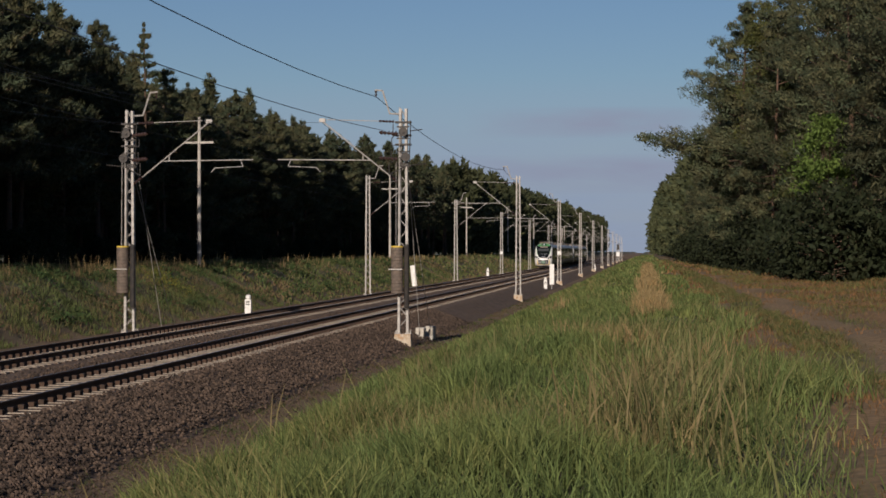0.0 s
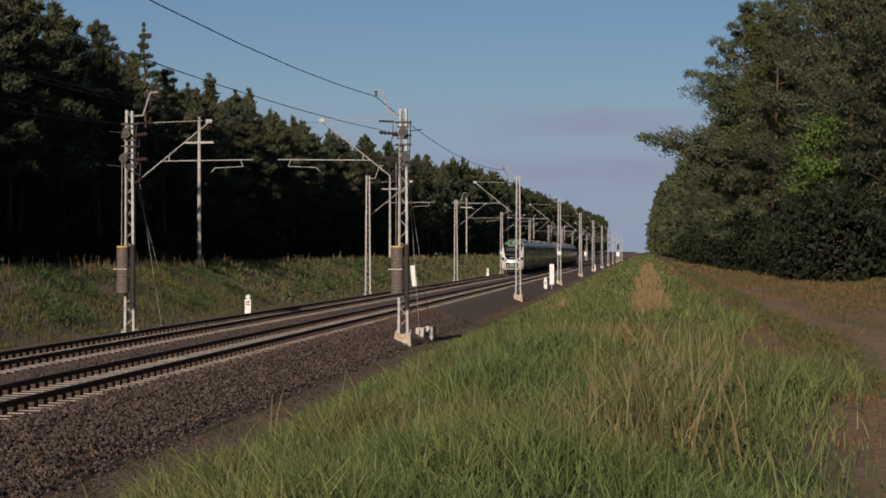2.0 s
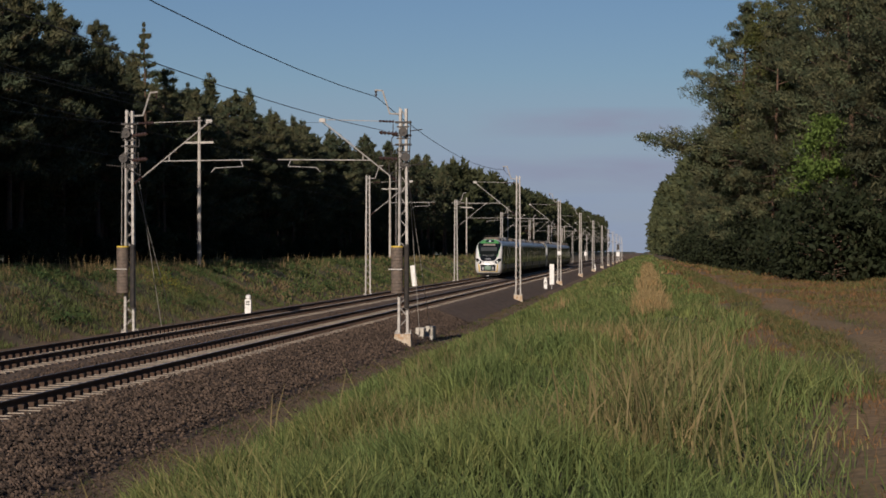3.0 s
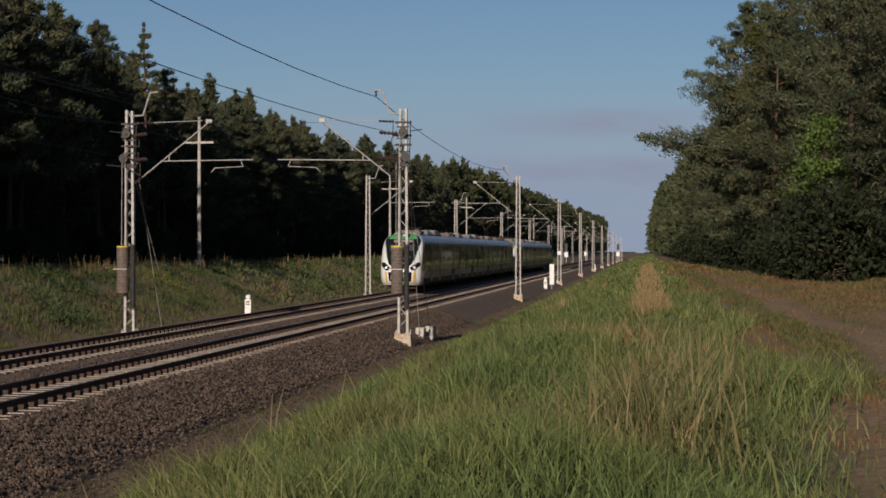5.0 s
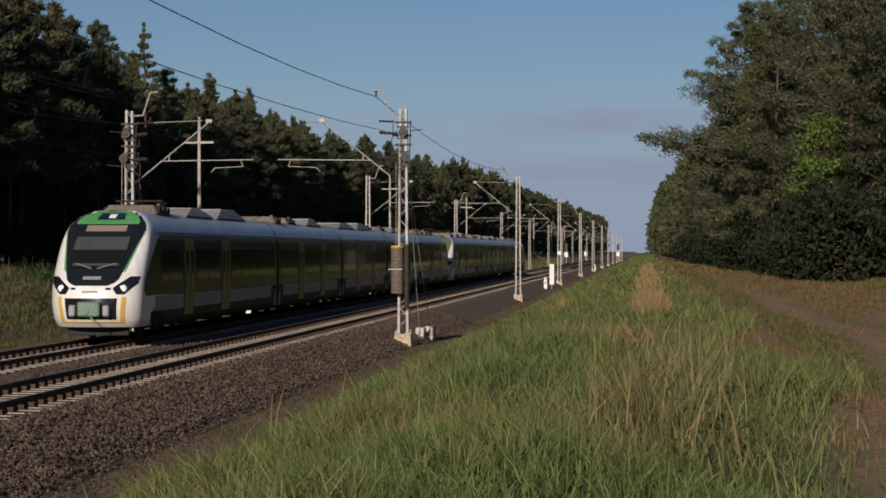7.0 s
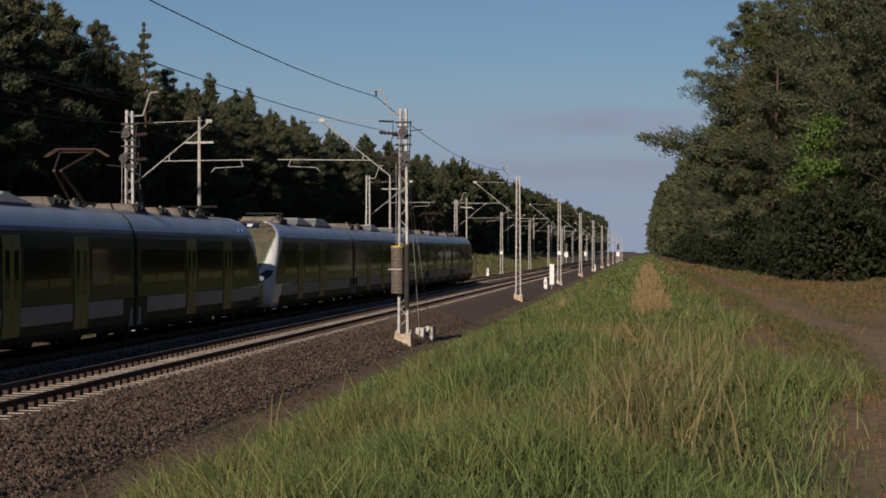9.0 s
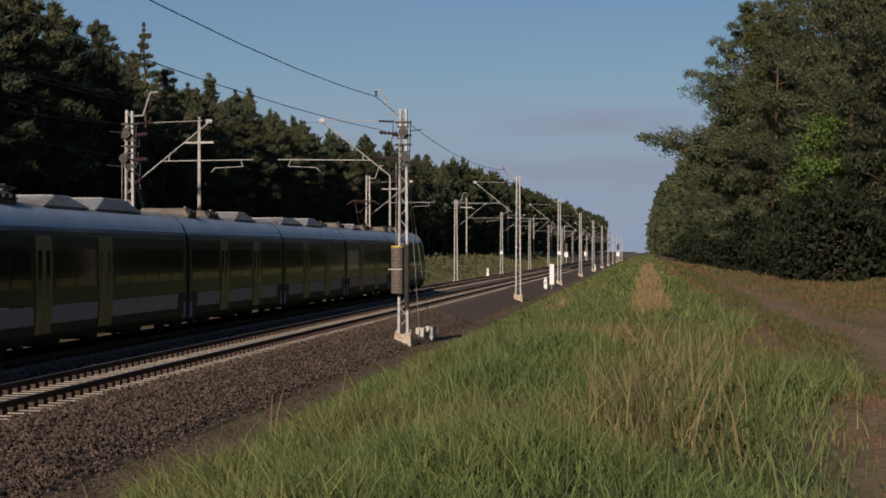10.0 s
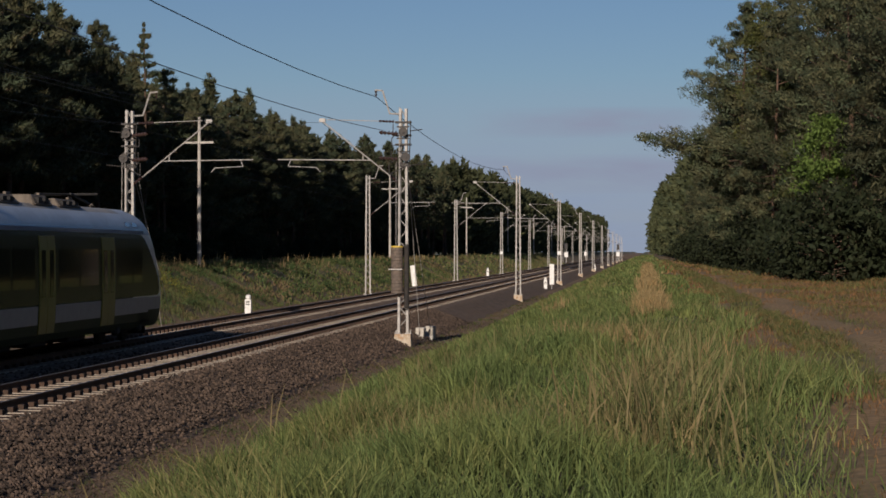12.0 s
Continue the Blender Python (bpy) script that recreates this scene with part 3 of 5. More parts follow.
def pad_tree(seed, h, bare, radius, per_pad, leaf, pad, step, reach=(), taper=0.6, slim=1.0, shoots=0.34):
    """A pine whose needles sit in flattened, cushion-like pads on spreading branches."""
    rng = np.random.default_rng(seed)
    wood = Wood()
    lean = rng.uniform(-0.5, 0.5, 2)
    pts = [np.array([lean[0] * f * f + 0.15 * math.sin(3 * f + seed), lean[1] * f * f + 0.15 * math.sin(4 * f + seed * 2), h * f]) for f in np.linspace(0, 1, 8)]
    r_base = 0.011 * h + 0.02
    for i in range(7):
        wood.limb(pts[i] - (0, 0, 0.35 if i == 0 else 0), pts[i + 1], r_base * (1 - 0.9 * i / 7), r_base * (1 - 0.9 * (i + 1) / 7), 7)

    def stem(z):
        f = np.clip(z / h, 0, 0.999) * 7
        i = int(f)
        return pts[i] + (pts[i + 1] - pts[i]) * (f - i)

    plan = []
    whorls = int((1 - bare) * h / step)
    for k in range(whorls):
        f = (k + rng.uniform(0.2, 0.8)) / whorls
        shape = (0.5 + 0.5 * math.sin(math.pi * min(1, 0.2 + 0.75 * f))) * (1 - taper * f ** 2.2)
        for q in range(4):
            if rng.random() < 0.16:
                continue
            ln = radius * shape * rng.uniform(0.5, 1.15) * (1.3 if rng.random() < 0.12 else 1)
            plan.append((h * (bare + (0.97 - bare) * f), ln, k * 0.9 + q * 1.57 + rng.uniform(-0.45, 0.45), rng.uniform(-0.18, 0.18) + 0.5 * f))
    plan += [(z, ln, az, 0.06) for z, ln, az in reach]
    cen, size, along = [], [], []
    for z, ln, az, up in plan:
        a = stem(z)
        d = np.array([math.cos(az), math.sin(az), up])
        d /= np.linalg.norm(d)
        side = np.array([-math.sin(az), math.cos(az), 0.0])
        b = a + d * ln + np.array([0, 0, 0.05 * ln])
        mid = a + d * ln * 0.5 + np.array([0, 0, -0.05 * ln])
        wood.limb(a, mid, 0.012 + 0.012 * ln, 0.006 + 0.007 * ln, 4)
        wood.limb(mid, b, 0.006 + 0.007 * ln, 0.006, 4)
        count = max(1, int(round(ln / (pad * 1.0))))
        for q in range(count):
            g = 1.0 - 0.72 * q / count * rng.uniform(0.8, 1.15)
            off = rng.uniform(-0.28, 0.28) * ln * (0.45 + 0.55 * (1 - abs(2 * g - 1.3)))
            c = (mid + (b - mid) * (2 * g - 1) if g > 0.5 else a + (mid - a) * 2 * g) + side * off
            if abs(off) > 0.35:
                wood.limb(a + (c - a) * 0.45, c, 0.012, 0.005, 3)
            cen.append(c + (0, 0, 0.08))
            size.append(pad * rng.uniform(0.55, 1.15) * (0.55 + 0.5 * min(1.0, ln / radius)))
            along.append(d + side * off / max(ln, 0.3))
    for k in range(7):
        f = 1 - 0.16 * k / 7
        w = (1 - f) * 2.2 * slim
        cen.append(stem(h * f) + rng.normal(size=3) * (w, w, 0.05))
        size.append(pad * (0.24 + 0.07 * k) * slim)
        along.append(np.array([0, 0, 1.0]))
    cen, size, along = np.array(cen), np.array(size), np.array(along)
    rad = np.stack([size, size, 0.7 * size], 1)
    n = len(cen) * per_pad
    c, r, al = np.repeat(cen, per_pad, 0), np.repeat(rad, per_pad, 0), np.repeat(along, per_pad, 0)
    o = rng.normal(size=(n, 3))
    o[:, 2] = np.where(o[:, 2] < -0.5, -o[:, 2], o[:, 2])
    o /= np.linalg.norm(o, axis=1, keepdims=True)
    lump = 1 + 0.22 * np.sin(5 * o[:, :1] + 7 * c[:, :1]) * np.cos(5 * o[:, 1:2] + 9 * c[:, 1:2])
    p = c + o * r * lump * rng.uniform(0.55, 1.05, (n, 1))
    nor = o / r
    nor = nor / np.linalg.norm(nor, axis=1, keepdims=True) + 0.26 * rng.normal(size=(n, 3))
    nor /= np.linalg.norm(nor, axis=1, keepdims=True)
    shoot = rng.random((n, 1)) < shoots
    d = 0.7 * al + 0.8 * o + np.array([0, 0, 0.35]) + 0.45 * rng.normal(size=(n, 3))
    d = np.where(shoot, d + np.array([0, 0, 0.5]), d - nor * (d * nor).sum(1, keepdims=True))
    d /= np.linalg.norm(d, axis=1, keepdims=True)
    e = np.cross(nor, d) + 1e-6
    e /= np.linalg.norm(e, axis=1, keepdims=True)
    ln = leaf * rng.uniform(0.7, 1.3, (n, 1)) * np.where(shoot, 1.4, 1.0)
    w = leaf * 0.42 * rng.uniform(0.7, 1.3, (n, 1)) * np.where(shoot, 0.5, 1.0)
    tris = np.stack([p - d * ln * 0.45 + e * w * 0.5, p + d * ln * 0.6, p - d * ln * 0.45 - e * w * 0.5], 1)
    return wood, tris.reshape(-1, 3)


def leaf_cluster(centres, n, spread, size, rng):
    c = np.repeat(centres, n, axis=0) + rng.normal(size=(len(centres) * n, 3)) * spread
    d = rng.normal(size=c.shape)
    d /= np.linalg.norm(d, axis=1, keepdims=True)
    e = np.cross(d, rng.normal(size=c.shape))
    e /= np.linalg.norm(e, axis=1, keepdims=True)
    s = size * rng.uniform(0.6, 1.3, (len(c), 1))
    return np.stack([c - d * s, c + e * s * 0.5, c + d * s, c - e * s * 0.5], 1).reshape(-1, 3)


def broad_meshes(seed, h, radius, clumps, leaves, size, low=0.18):
    rng = np.random.default_rng(seed)
    wood = Wood()
    top = np.array([0.2, 0.1, h * 0.8])
    wood.limb((0, 0, -0.3), top * (0.4, 0.4, 0.4), 0.011 * h, 0.008 * h, 7)
    wood.limb(top * (0.4, 0.4, 0.4), top, 0.008 * h, 0.02, 6)
    centres = []
    for k in range(clumps):
        f = rng.uniform(low, 1.0)
        az = k * 2.4 + rng.uniform(-0.6, 0.6)
        r = radius * math.sin(math.pi * (0.12 + 0.8 * f)) * rng.uniform(0.45, 1.1)
        c = np.array([math.cos(az) * r, math.sin(az) * r, h * f])
        a = top * (f * 0.8)
        wood.limb(a, a + (c - a) * 0.8, 0.02 + 0.008 * r, 0.006, 4)
        centres.append(c)
    return wood, leaf_cluster(np.array(centres), leaves, np.array([0.6, 0.6, 0.42]) * radius / 3.0, size, rng)


def tri_mesh(name, v, k, mat):
    me = bpy.data.meshes.new(name)
    n = len(v) // k
    me.vertices.add(len(v))
    me.vertices.foreach_set("co", np.asarray(v, np.float32).ravel())
    me.loops.add(n * k)
    me.loops.foreach_set("vertex_index", np.arange(n * k, dtype=np.int32))
    me.polygons.add(n)
    me.polygons.foreach_set("loop_start", np.arange(0, n * k, k, dtype=np.int32))
    me.materials.append(mat)
    me.update(calc_edges=True)
    return me


def tree_thing(name, wood, v, k, leaf_mat, label, category, group):
    root = empty(name, pose(0, -500, 0), label, category, group)
    ob = new("trunk", mesh_from("trunk", wood.v, wood.f, [M_BARK], smooth=True))
    ob.parent = root
    ob = new("crown", tri_mesh("crown", v, k, leaf_mat))
    ob.parent = root
    return root


def place_tree(proto, used, x, y, turn, size=1.0):
    m = pose(x, y, float(ground_z(x, y)) - 0.05, 0, 0, turn)
    if proto not in used:
        used.add(proto)
        ob = proto
    else:
        ob = copy_thing(proto, Matrix.Identity(4))
    ob.scale = (1, 1, 1)
    ob.matrix_basis = m @ Matrix.Diagonal((size, size, size, 1))
    return ob


def forest_mass(name, x0, x1, y0, y1, rows, h0, h1, step, rng, label, floor, bare=0.02, tufts=110):
    """Closely standing pines too deep in the forest to tell apart."""
    out = []
    for row in range(rows):
        y = y0
        while y < y1:
            x = x0 + (x1 - x0) * row / max(1, rows - 1) + rng.uniform(-1.2, 1.2)
            _, v = pine_meshes(int(rng.integers(1e6)), rng.uniform(h0, h1), bare, 2.6, tufts, 4, 1.3, 0.65)
            out.append(v + np.array([x, y, floor]))
            y += rng.uniform(0.7, 1.3) * step
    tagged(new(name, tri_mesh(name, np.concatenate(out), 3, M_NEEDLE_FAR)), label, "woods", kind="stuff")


def build_forest():
    rng = np.random.default_rng(11)
    edge_l = "dark green pine with drooping branches at the forest edge"
    deep_l = "slender dark pine standing behind the forest edge"
    edge = [tree_thing("pine_tree", *pad_tree(20 + i, 12.3 + 0.5 * i, 0.16 + 0.09 * (i % 3), 2.7 + 0.25 * (i % 3), 95, 0.26, 0.66, 0.54, taper=0.78, shoots=0.5), 3, M_NEEDLE, edge_l, "pine tree", "forest edge pines") for i in range(6)]
    deep = [tree_thing("pine_tree", *pine_meshes(40 + i, 14.0 + 0.6 * i, 0.30, 2.3, 420, 10, 0.5, 0.15), 3, M_NEEDLE, deep_l, "pine tree", "inner forest pines") for i in range(4)]
    wide = [tree_thing("pine_tree", *pad_tree(60 + i, 18.5 + i, 0.10, 4.3, 190, 0.25, 1.15, 0.78, taper=0.5), 3, M_NEEDLE, "broad old pine with cushion-like needle clumps", "pine tree", "old pines by the dirt track") for i in range(3)]
    reaching = tree_thing("pine_tree", *pad_tree(66, 18.3, 0.12, 3.2, 190, 0.25, 1.05, 0.78, taper=0.5, reach=((8.3, 6.6, 3.05), (8.0, 5.4, 2.9), (8.6, 4.8, 3.25), (7.6, 4.4, 3.0), (13.0, 3.5, 3.2), (11.8, 3.4, 2.9))), 3, M_NEEDLE, "old pine with one long branch reaching over the path", "pine tree", "old pines by the dirt track")
    slender = tree_thing("pine_tree", *pad_tree(69, 15.0, 0.3, 1.3, 60, 0.25, 0.36, 0.7, taper=0.8, slim=0.6), 3, M_NEEDLE, "slender young pine rising above the forest edge", "pine tree", "forest edge pines")
    birch = tree_thing("birch_tree", *broad_meshes(77, 19.5, 1.9, 90, 110, 0.10, 0.45), 4, M_LEAF_PALE, "tall birch with thin yellowish green leaves", "birch tree", "broadleaf trees")
    leafy_tree = [tree_thing("broadleaf_tree", *broad_meshes(70 + i, 9.0 + 1.5 * i, 1.7, 34, 90, 0.14, 0.56), 4, M_LEAF_LIGHT if i == 0 else M_LEAF, "young broadleaf tree with light green leaves" if i == 0 else "leafy green broadleaf tree among the pines", "broadleaf tree", "broadleaf trees") for i in range(3)]
    bush = [tree_thing("bush", *broad_meshes(80 + i, 2.2 + 0.5 * i, 1.6, 38, 75, 0.12, 0.08), 4, M_BUSH, "low leafy bush under the forest edge", "bush", "bushes at the forest edge") for i in range(2)]
    used = set()
    # left side of the line
    # nearest pines, below y 90, are unseen, added to shade the edge
    y = 30.0
    while y < 330:
        place_tree((edge[rng.integers(6)] if y < 230 else deep[rng.integers(4)]), used, -31.6 + rng.uniform(-1.2, 1.2), y, rng.uniform(0, 360), rng.uniform(0.84, 1.04) * (1.07 if y < 112 else 0.95))
        y += rng.uniform(2.5, 4.0) * (1.6 if y > 210 else 1)
    y = 30.0
    while y < 300:
        place_tree(deep[rng.integers(4)], used, -35.2 + rng.uniform(-1.3, 1.3), y, rng.uniform(0, 360), rng.uniform(0.82, 0.95) * (1.07 if y < 112 else 0.97))
        y += rng.uniform(3.2, 5.2)
    forest_mass("forest_interior", -39, -47, 24, 320, 3, 12, 14, 4.2, rng, "dense dark interior of the pine forest", 1.95)
    y = 60.0
    while y < 260:
        place_tree(bush[rng.integers(2)], used, -29.4 + rng.uniform(-0.8, 0.8), y, rng.uniform(0, 360), rng.uniform(0.45, 1.0))
        y += rng.uniform(4, 11)
    # right side: old wide pines first, then a denser edge
    for i, (x, y, s) in enumerate(((12.6, 100, 0.95), (16.0, 106, 1.0), (12.2, 117, 0.98), (15.5, 122, 1.05), (12.0, 133, 1.0), (9.0, 140, 0.9), (9.6, 164, 1.0), (14.0, 148, 1.1), (12.0, 160, 1.08),
                                   (9.0, 186, 0.95), (12.0, 178, 1.05), (9.0, 208, 0.92), (16.0, 172, 1.1), (8.8, 232, 0.86), (12.5, 212, 1.0), (9.2, 258, 0.82), (8.4, 285, 0.78), (20.5, 90, 1.0))):
        place_tree(wide[i % 3], used, x, y, 67 * i, s)
    # unseen pines, added beside the view to shade the lower right trees
    for i, (x, y, s) in enumerate(((16.0, 86, 0.78), (15.2, 75, 0.74), (14.4, 63, 0.72), (18.5, 68, 0.8))):
        place_tree(wide[i % 3], used, x, y, 31 * i, s)
    place_tree(reaching, used, 7.2, 148, 0, 1.1)
    place_tree(slender, used, -31.4, 119.5, 0, 1.0)
    place_tree(birch, used, 8.6, 146, 0, 1.0)
    for i, (x, y, s) in enumerate(((9.25, 102.6, 0.92), (9.9, 126, 0.9), (10.4, 143, 1.2))):
        place_tree(leafy_tree[i % 3], used, x, y, 50 * i, s)
    y = 84.0
    while y < 300:
        place_tree(deep[rng.integers(4)], used, 21.5 - (4 if y > 130 else 0) + rng.uniform(-1, 1), y, rng.uniform(0, 360), rng.uniform(1.1, 1.25))
        y += rng.uniform(4.0, 6.0)
    forest_mass("forest_interior", 17, 27, 112, 300, 3, 17, 20, 4.2, rng, "dense dark interior of the pine forest", 1.25, tufts=160)
    # out of view, added so the train's side mirrors dark woods
    forest_mass("forest_interior", 27, 33, -60, 108, 2, 16, 19, 4.6, rng, "unseen pine woods added for dark reflections on the train", 1.25, tufts=120)
    y = 95.0
    while y < 300:
        place_tree(bush[rng.integers(2)], used, (9.6 if y < 122 else 8.2 if y < 200 else 7.2) + rng.uniform(-0.7, 1.5), y, rng.uniform(0, 360), rng.uniform(0.9, 1.7))
        y += rng.uniform(1.0, 2.4) * (1 + y / 400)
    for i in range(9):
        place_tree(bush[i % 2], used, 8.2 + 0.62 * i + rng.uniform(-0.3, 0.3), 101.5 + rng.uniform(-1, 1.2), 77 * i, rng.uniform(0.95, 1.45))
    # distant woods on both sides
    for name, xs, y0, label in (("distant_woods", (-31, -62), 310, "distant dark pine woods along the railway"), ("distant_woods", (8.0, 40), 290, "distant dark pine woods beside the dirt track")):
        out = []
        y = y0
        while y < 1500:
            for row in range(3):
                x = xs[0] + (xs[1] - xs[0]) * row / 9 + rng.uniform(-1.5, 1.5) + (0 if xs[0] < 0 else -3.0 * min(1, (y - 290) / 300))
                _, v = pine_meshes(int(rng.integers(1e6)), rng.uniform(12.5, 14.5) * (1 + max(0, y - 300) / 1500) * (1.0 if xs[0] < 0 else 1.12), 0.05, 2.7, 60, 4, 1.5, 0.75)
                out.append(v + np.array([x, y, 1.2 if xs[0] > 0 else 1.95]))
            y += 4.8 + (y - 290) * 0.016
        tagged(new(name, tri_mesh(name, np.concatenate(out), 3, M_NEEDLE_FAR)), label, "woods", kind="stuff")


build_forest()


# ---------- grass ----------
def grass_material(name, green, tan, dry_from, dry_to, island=0.4):
    m = leafy(name, green, [(green[0] * 1.35, green[1] * 1.15, green[2] * 1.1), (green[0] * 0.75, green[1] * 0.8, green[2] * 0.8)], scale=0.7, island=island, vary=0, through_light=0.35)
    nt = m.node_tree
    n, l = nt.nodes, nt.links
    b = n["Principled BSDF"]
    old = b.inputs["Base Color"].links[0].from_socket
    geo = n.new("ShaderNodeNewGeometry")
    tex = n.new("ShaderNodeTexNoise")
    tex.inputs["Scale"].default_value, tex.inputs["Detail"].default_value = 0.33, 4
    l.new(geo.outputs["Position"], tex.inputs["Vector"])
    add = node_math(nt, "ADD", tex.outputs["Fac"], node_math(nt, "MULTIPLY", node_math(nt, "SUBTRACT", geo.outputs["Random Per Island"], 0.5), 0.35))
    r = n.new("ShaderNodeMapRange")
    r.inputs["From Min"].default_value, r.inputs["From Max"].default_value = dry_from, dry_to
    l.new(add, r.inputs["Value"])
    mix = n.new("ShaderNodeMix")
    mix.data_type = "RGBA"
    mix.inputs["B"].default_value = (*tan, 1)
    l.new(r.outputs["Result"], mix.inputs["Factor"])
    l.new(old, mix.inputs["A"])
    for node in n:
        if node.type in ("BSDF_PRINCIPLED", "BSDF_TRANSLUCENT"):
            l.new(mix.outputs["Result"], node.inputs["Base Color" if node.type == "BSDF_PRINCIPLED" else "Color"])
    return m


def blades(x, y, height, width, rng, bend=0.5):
    n = len(x)
    z = ground_z(x, y) - 0.03
    p = np.stack([x, y, z], 1)
    az = rng.uniform(0, 2 * np.pi, n)
    lean = rng.uniform(0.1, 1.0, n) * bend
    d = np.stack([np.cos(az) * lean, np.sin(az) * lean, np.ones(n)], 1)
    h = (height * rng.uniform(0.45, 1.25, n))[:, None]
    fa = rng.uniform(0, np.pi, n)
    s = np.stack([np.cos(fa), np.sin(fa), np.zeros(n)], 1) * (width * rng.uniform(0.7, 1.3, n))[:, None] * 0.5
    mid = p + d * h * 0.55
    tip = p + d * h + np.stack([np.cos(az), np.sin(az), np.zeros(n) - 0.35], 1) * (lean * 0.45)[:, None] * h
    v = np.stack([p - s, p + s, mid + s * 0.8, mid - s * 0.8, tip], 1).reshape(-1, 3)
    k = 5 * np.arange(n)[:, None]
    return v, np.concatenate([k + [0, 1, 2], k + [0, 2, 3], k + [3, 2, 4]], 1).reshape(-1, 3)


def grass_object(name, chunks, mat, label):
    vs, fs, base = [], [], 0
    for v, f in chunks:
        vs.append(v)
        fs.append(f + base)
        base += len(v)
    v, f = np.concatenate(vs), np.concatenate(fs)
    me = bpy.data.meshes.new(name)
    me.vertices.add(len(v))
    me.vertices.foreach_set("co", v.astype(np.float32).ravel())
    me.loops.add(f.size)
    me.loops.foreach_set("vertex_index", f.astype(np.int32).ravel())
    me.polygons.add(len(f))
    me.polygons.foreach_set("loop_start", np.arange(0, f.size, 3, dtype=np.int32))
    me.materials.append(mat)
    me.update(calc_edges=True)
    tagged(new(name, me), label, "grass", kind="stuff")


def scatter(n, x0, x1, y0, y1, rng, patch=0.0, scale=0.5):
    x, y = rng.uniform(x0, x1, n), rng.uniform(y0, y1, n)
    if patch:
        w = np.sin(x * scale * 2.1 + 0.7 * np.sin(y * scale)) + np.sin(y * scale * 1.3 + 1.9 * np.sin(x * scale * 0.8)) + 0.8 * np.sin((x + y) * scale * 3.1)
        keep = w + rng.normal(size=n) * 0.8 > patch
        x, y = x[keep], y[keep]
    return x, y


def build_grass():
    rng = np.random.default_rng(21)
    green = grass_material("tall_grass", (0.158, 0.206, 0.064), (0.32, 0.25, 0.11), 0.58, 0.80, 0.55)
    dry = grass_material("dry_grass", (0.19, 0.128, 0.05), (0.31, 0.17, 0.075), 0.42, 0.64, 0.4)
    bank = grass_material("bank_grass", (0.122, 0.155, 0.052), (0.23, 0.165, 0.088), 0.50, 0.66, 0.35)
    tall = []
    for y0, y1, x0, x1, n, h, w in ((8, 16, -6.6, 2.4, 36000, 0.40, 0.0105), (16, 30, -7.1, 2.4, 52000, 0.38, 0.0145), (30, 60, -7.2, 2.2, 60000, 0.34, 0.023),
                                    (60, 120, -7.3, 2.2, 42000, 0.28, 0.05), (120, 300, -7.4, 3.5, 36000, 0.3, 0.13), (300, 700, -8, 4.0, 16000, 0.35, 0.35)):
        x, y = scatter(n, x0, x1, y0, y1, rng)
        keep = x > -7.0 + 2.1 * np.clip((40 - y) / 16, 0, 1) + 0.6 * np.sin(y * 0.6) + 0.4 * np.sin(y * 1.7 + 1) + rng.normal(size=len(x)) * 0.25
        keep &= x < 1.45 + 0.5 * np.sin(y * 0.35) + rng.normal(size=len(x)) * 0.35
        x, y = x[keep], y[keep]
        tall.append(blades(x, y, h * (0.75 + 0.45 * np.sin(x * 1.7 + y * 0.5) * np.sin(y * 0.9 + 0.6 * x)), np.full(len(x), w), rng, 0.75))
    grass_object("tall_grass", tall, green, "tall green grass with dry blades on the embankment")
    low, turf = [], []
    for y0, y1, x1, n, h, w, p in ((10, 30, 6, 24000, 0.09, 0.010, 0.3), (30, 60, 9, 30000, 0.11, 0.018, -0.1), (60, 120, 15, 46000, 0.14, 0.03, -0.8), (120, 300, 14, 20000, 0.18, 0.10, -1.5)):
        x, y = scatter(n, 1.0, x1, y0, y1, rng, p)
        keep = ~((x > 3.1) & (x < 4.1) & (rng.random(len(x)) < 0.6))
        low.append(blades(x[keep], y[keep], np.full(keep.sum(), h), np.full(keep.sum(), w), rng, 0.8))
        # greener turf between the wheel ruts and in patches beyond them
        x, y = scatter(n, 1.2, x1, y0, y1, rng, p + 0.6, 0.31)
        keep = ((x > 2.35) & (x < 3.15)) | ((x > 4.2) & (rng.random(len(x)) < 0.7))
        turf.append(blades(x[keep], y[keep], np.full(keep.sum(), h * 1.5), np.full(keep.sum(), w), rng, 0.8))
        m = n // 6
        x, y = rng.uniform(2.3, 3.15, m), rng.uniform(y0, y1, m)
        turf.append(blades(x, y, np.full(m, h * 1.4), np.full(m, w), rng, 0.8))
    turf_mat = grass_material("track_turf", (0.135, 0.150, 0.050), (0.22, 0.165, 0.075), 0.52, 0.68, 0.4)
    grass_object("track_turf", turf, turf_mat, "short green turf between the wheel ruts")
    reed_mat = grass_material("reed_stalks", (0.19, 0.205, 0.075), (0.27, 0.215, 0.10), 0.47, 0.66, 0.55)
    reeds = []
    for cx, cy, sx, sy, n, h in ((0.3, 18.5, 0.36, 2.4, 420, 0.72), (0.0, 16.2, 0.34, 1.5, 300, 0.8), (0.45, 25.0, 0.5, 3.0, 160, 0.55), (-1.6, 29.0, 0.7, 2.5, 260, 0.5), (-3.4, 34.0, 0.9, 4.0, 260, 0.5), (-1.0, 42.0, 1.2, 6.0, 150, 0.4), (-2.5, 19.0, 1.4, 3.0, 90, 0.6), (-4.9, 24.5, 0.7, 3.0, 40, 0.8)):
        x, y = rng.normal(cx, sx, n), rng.normal(cy, sy, n)
        ok = (y > 11) & (x > -6.3)
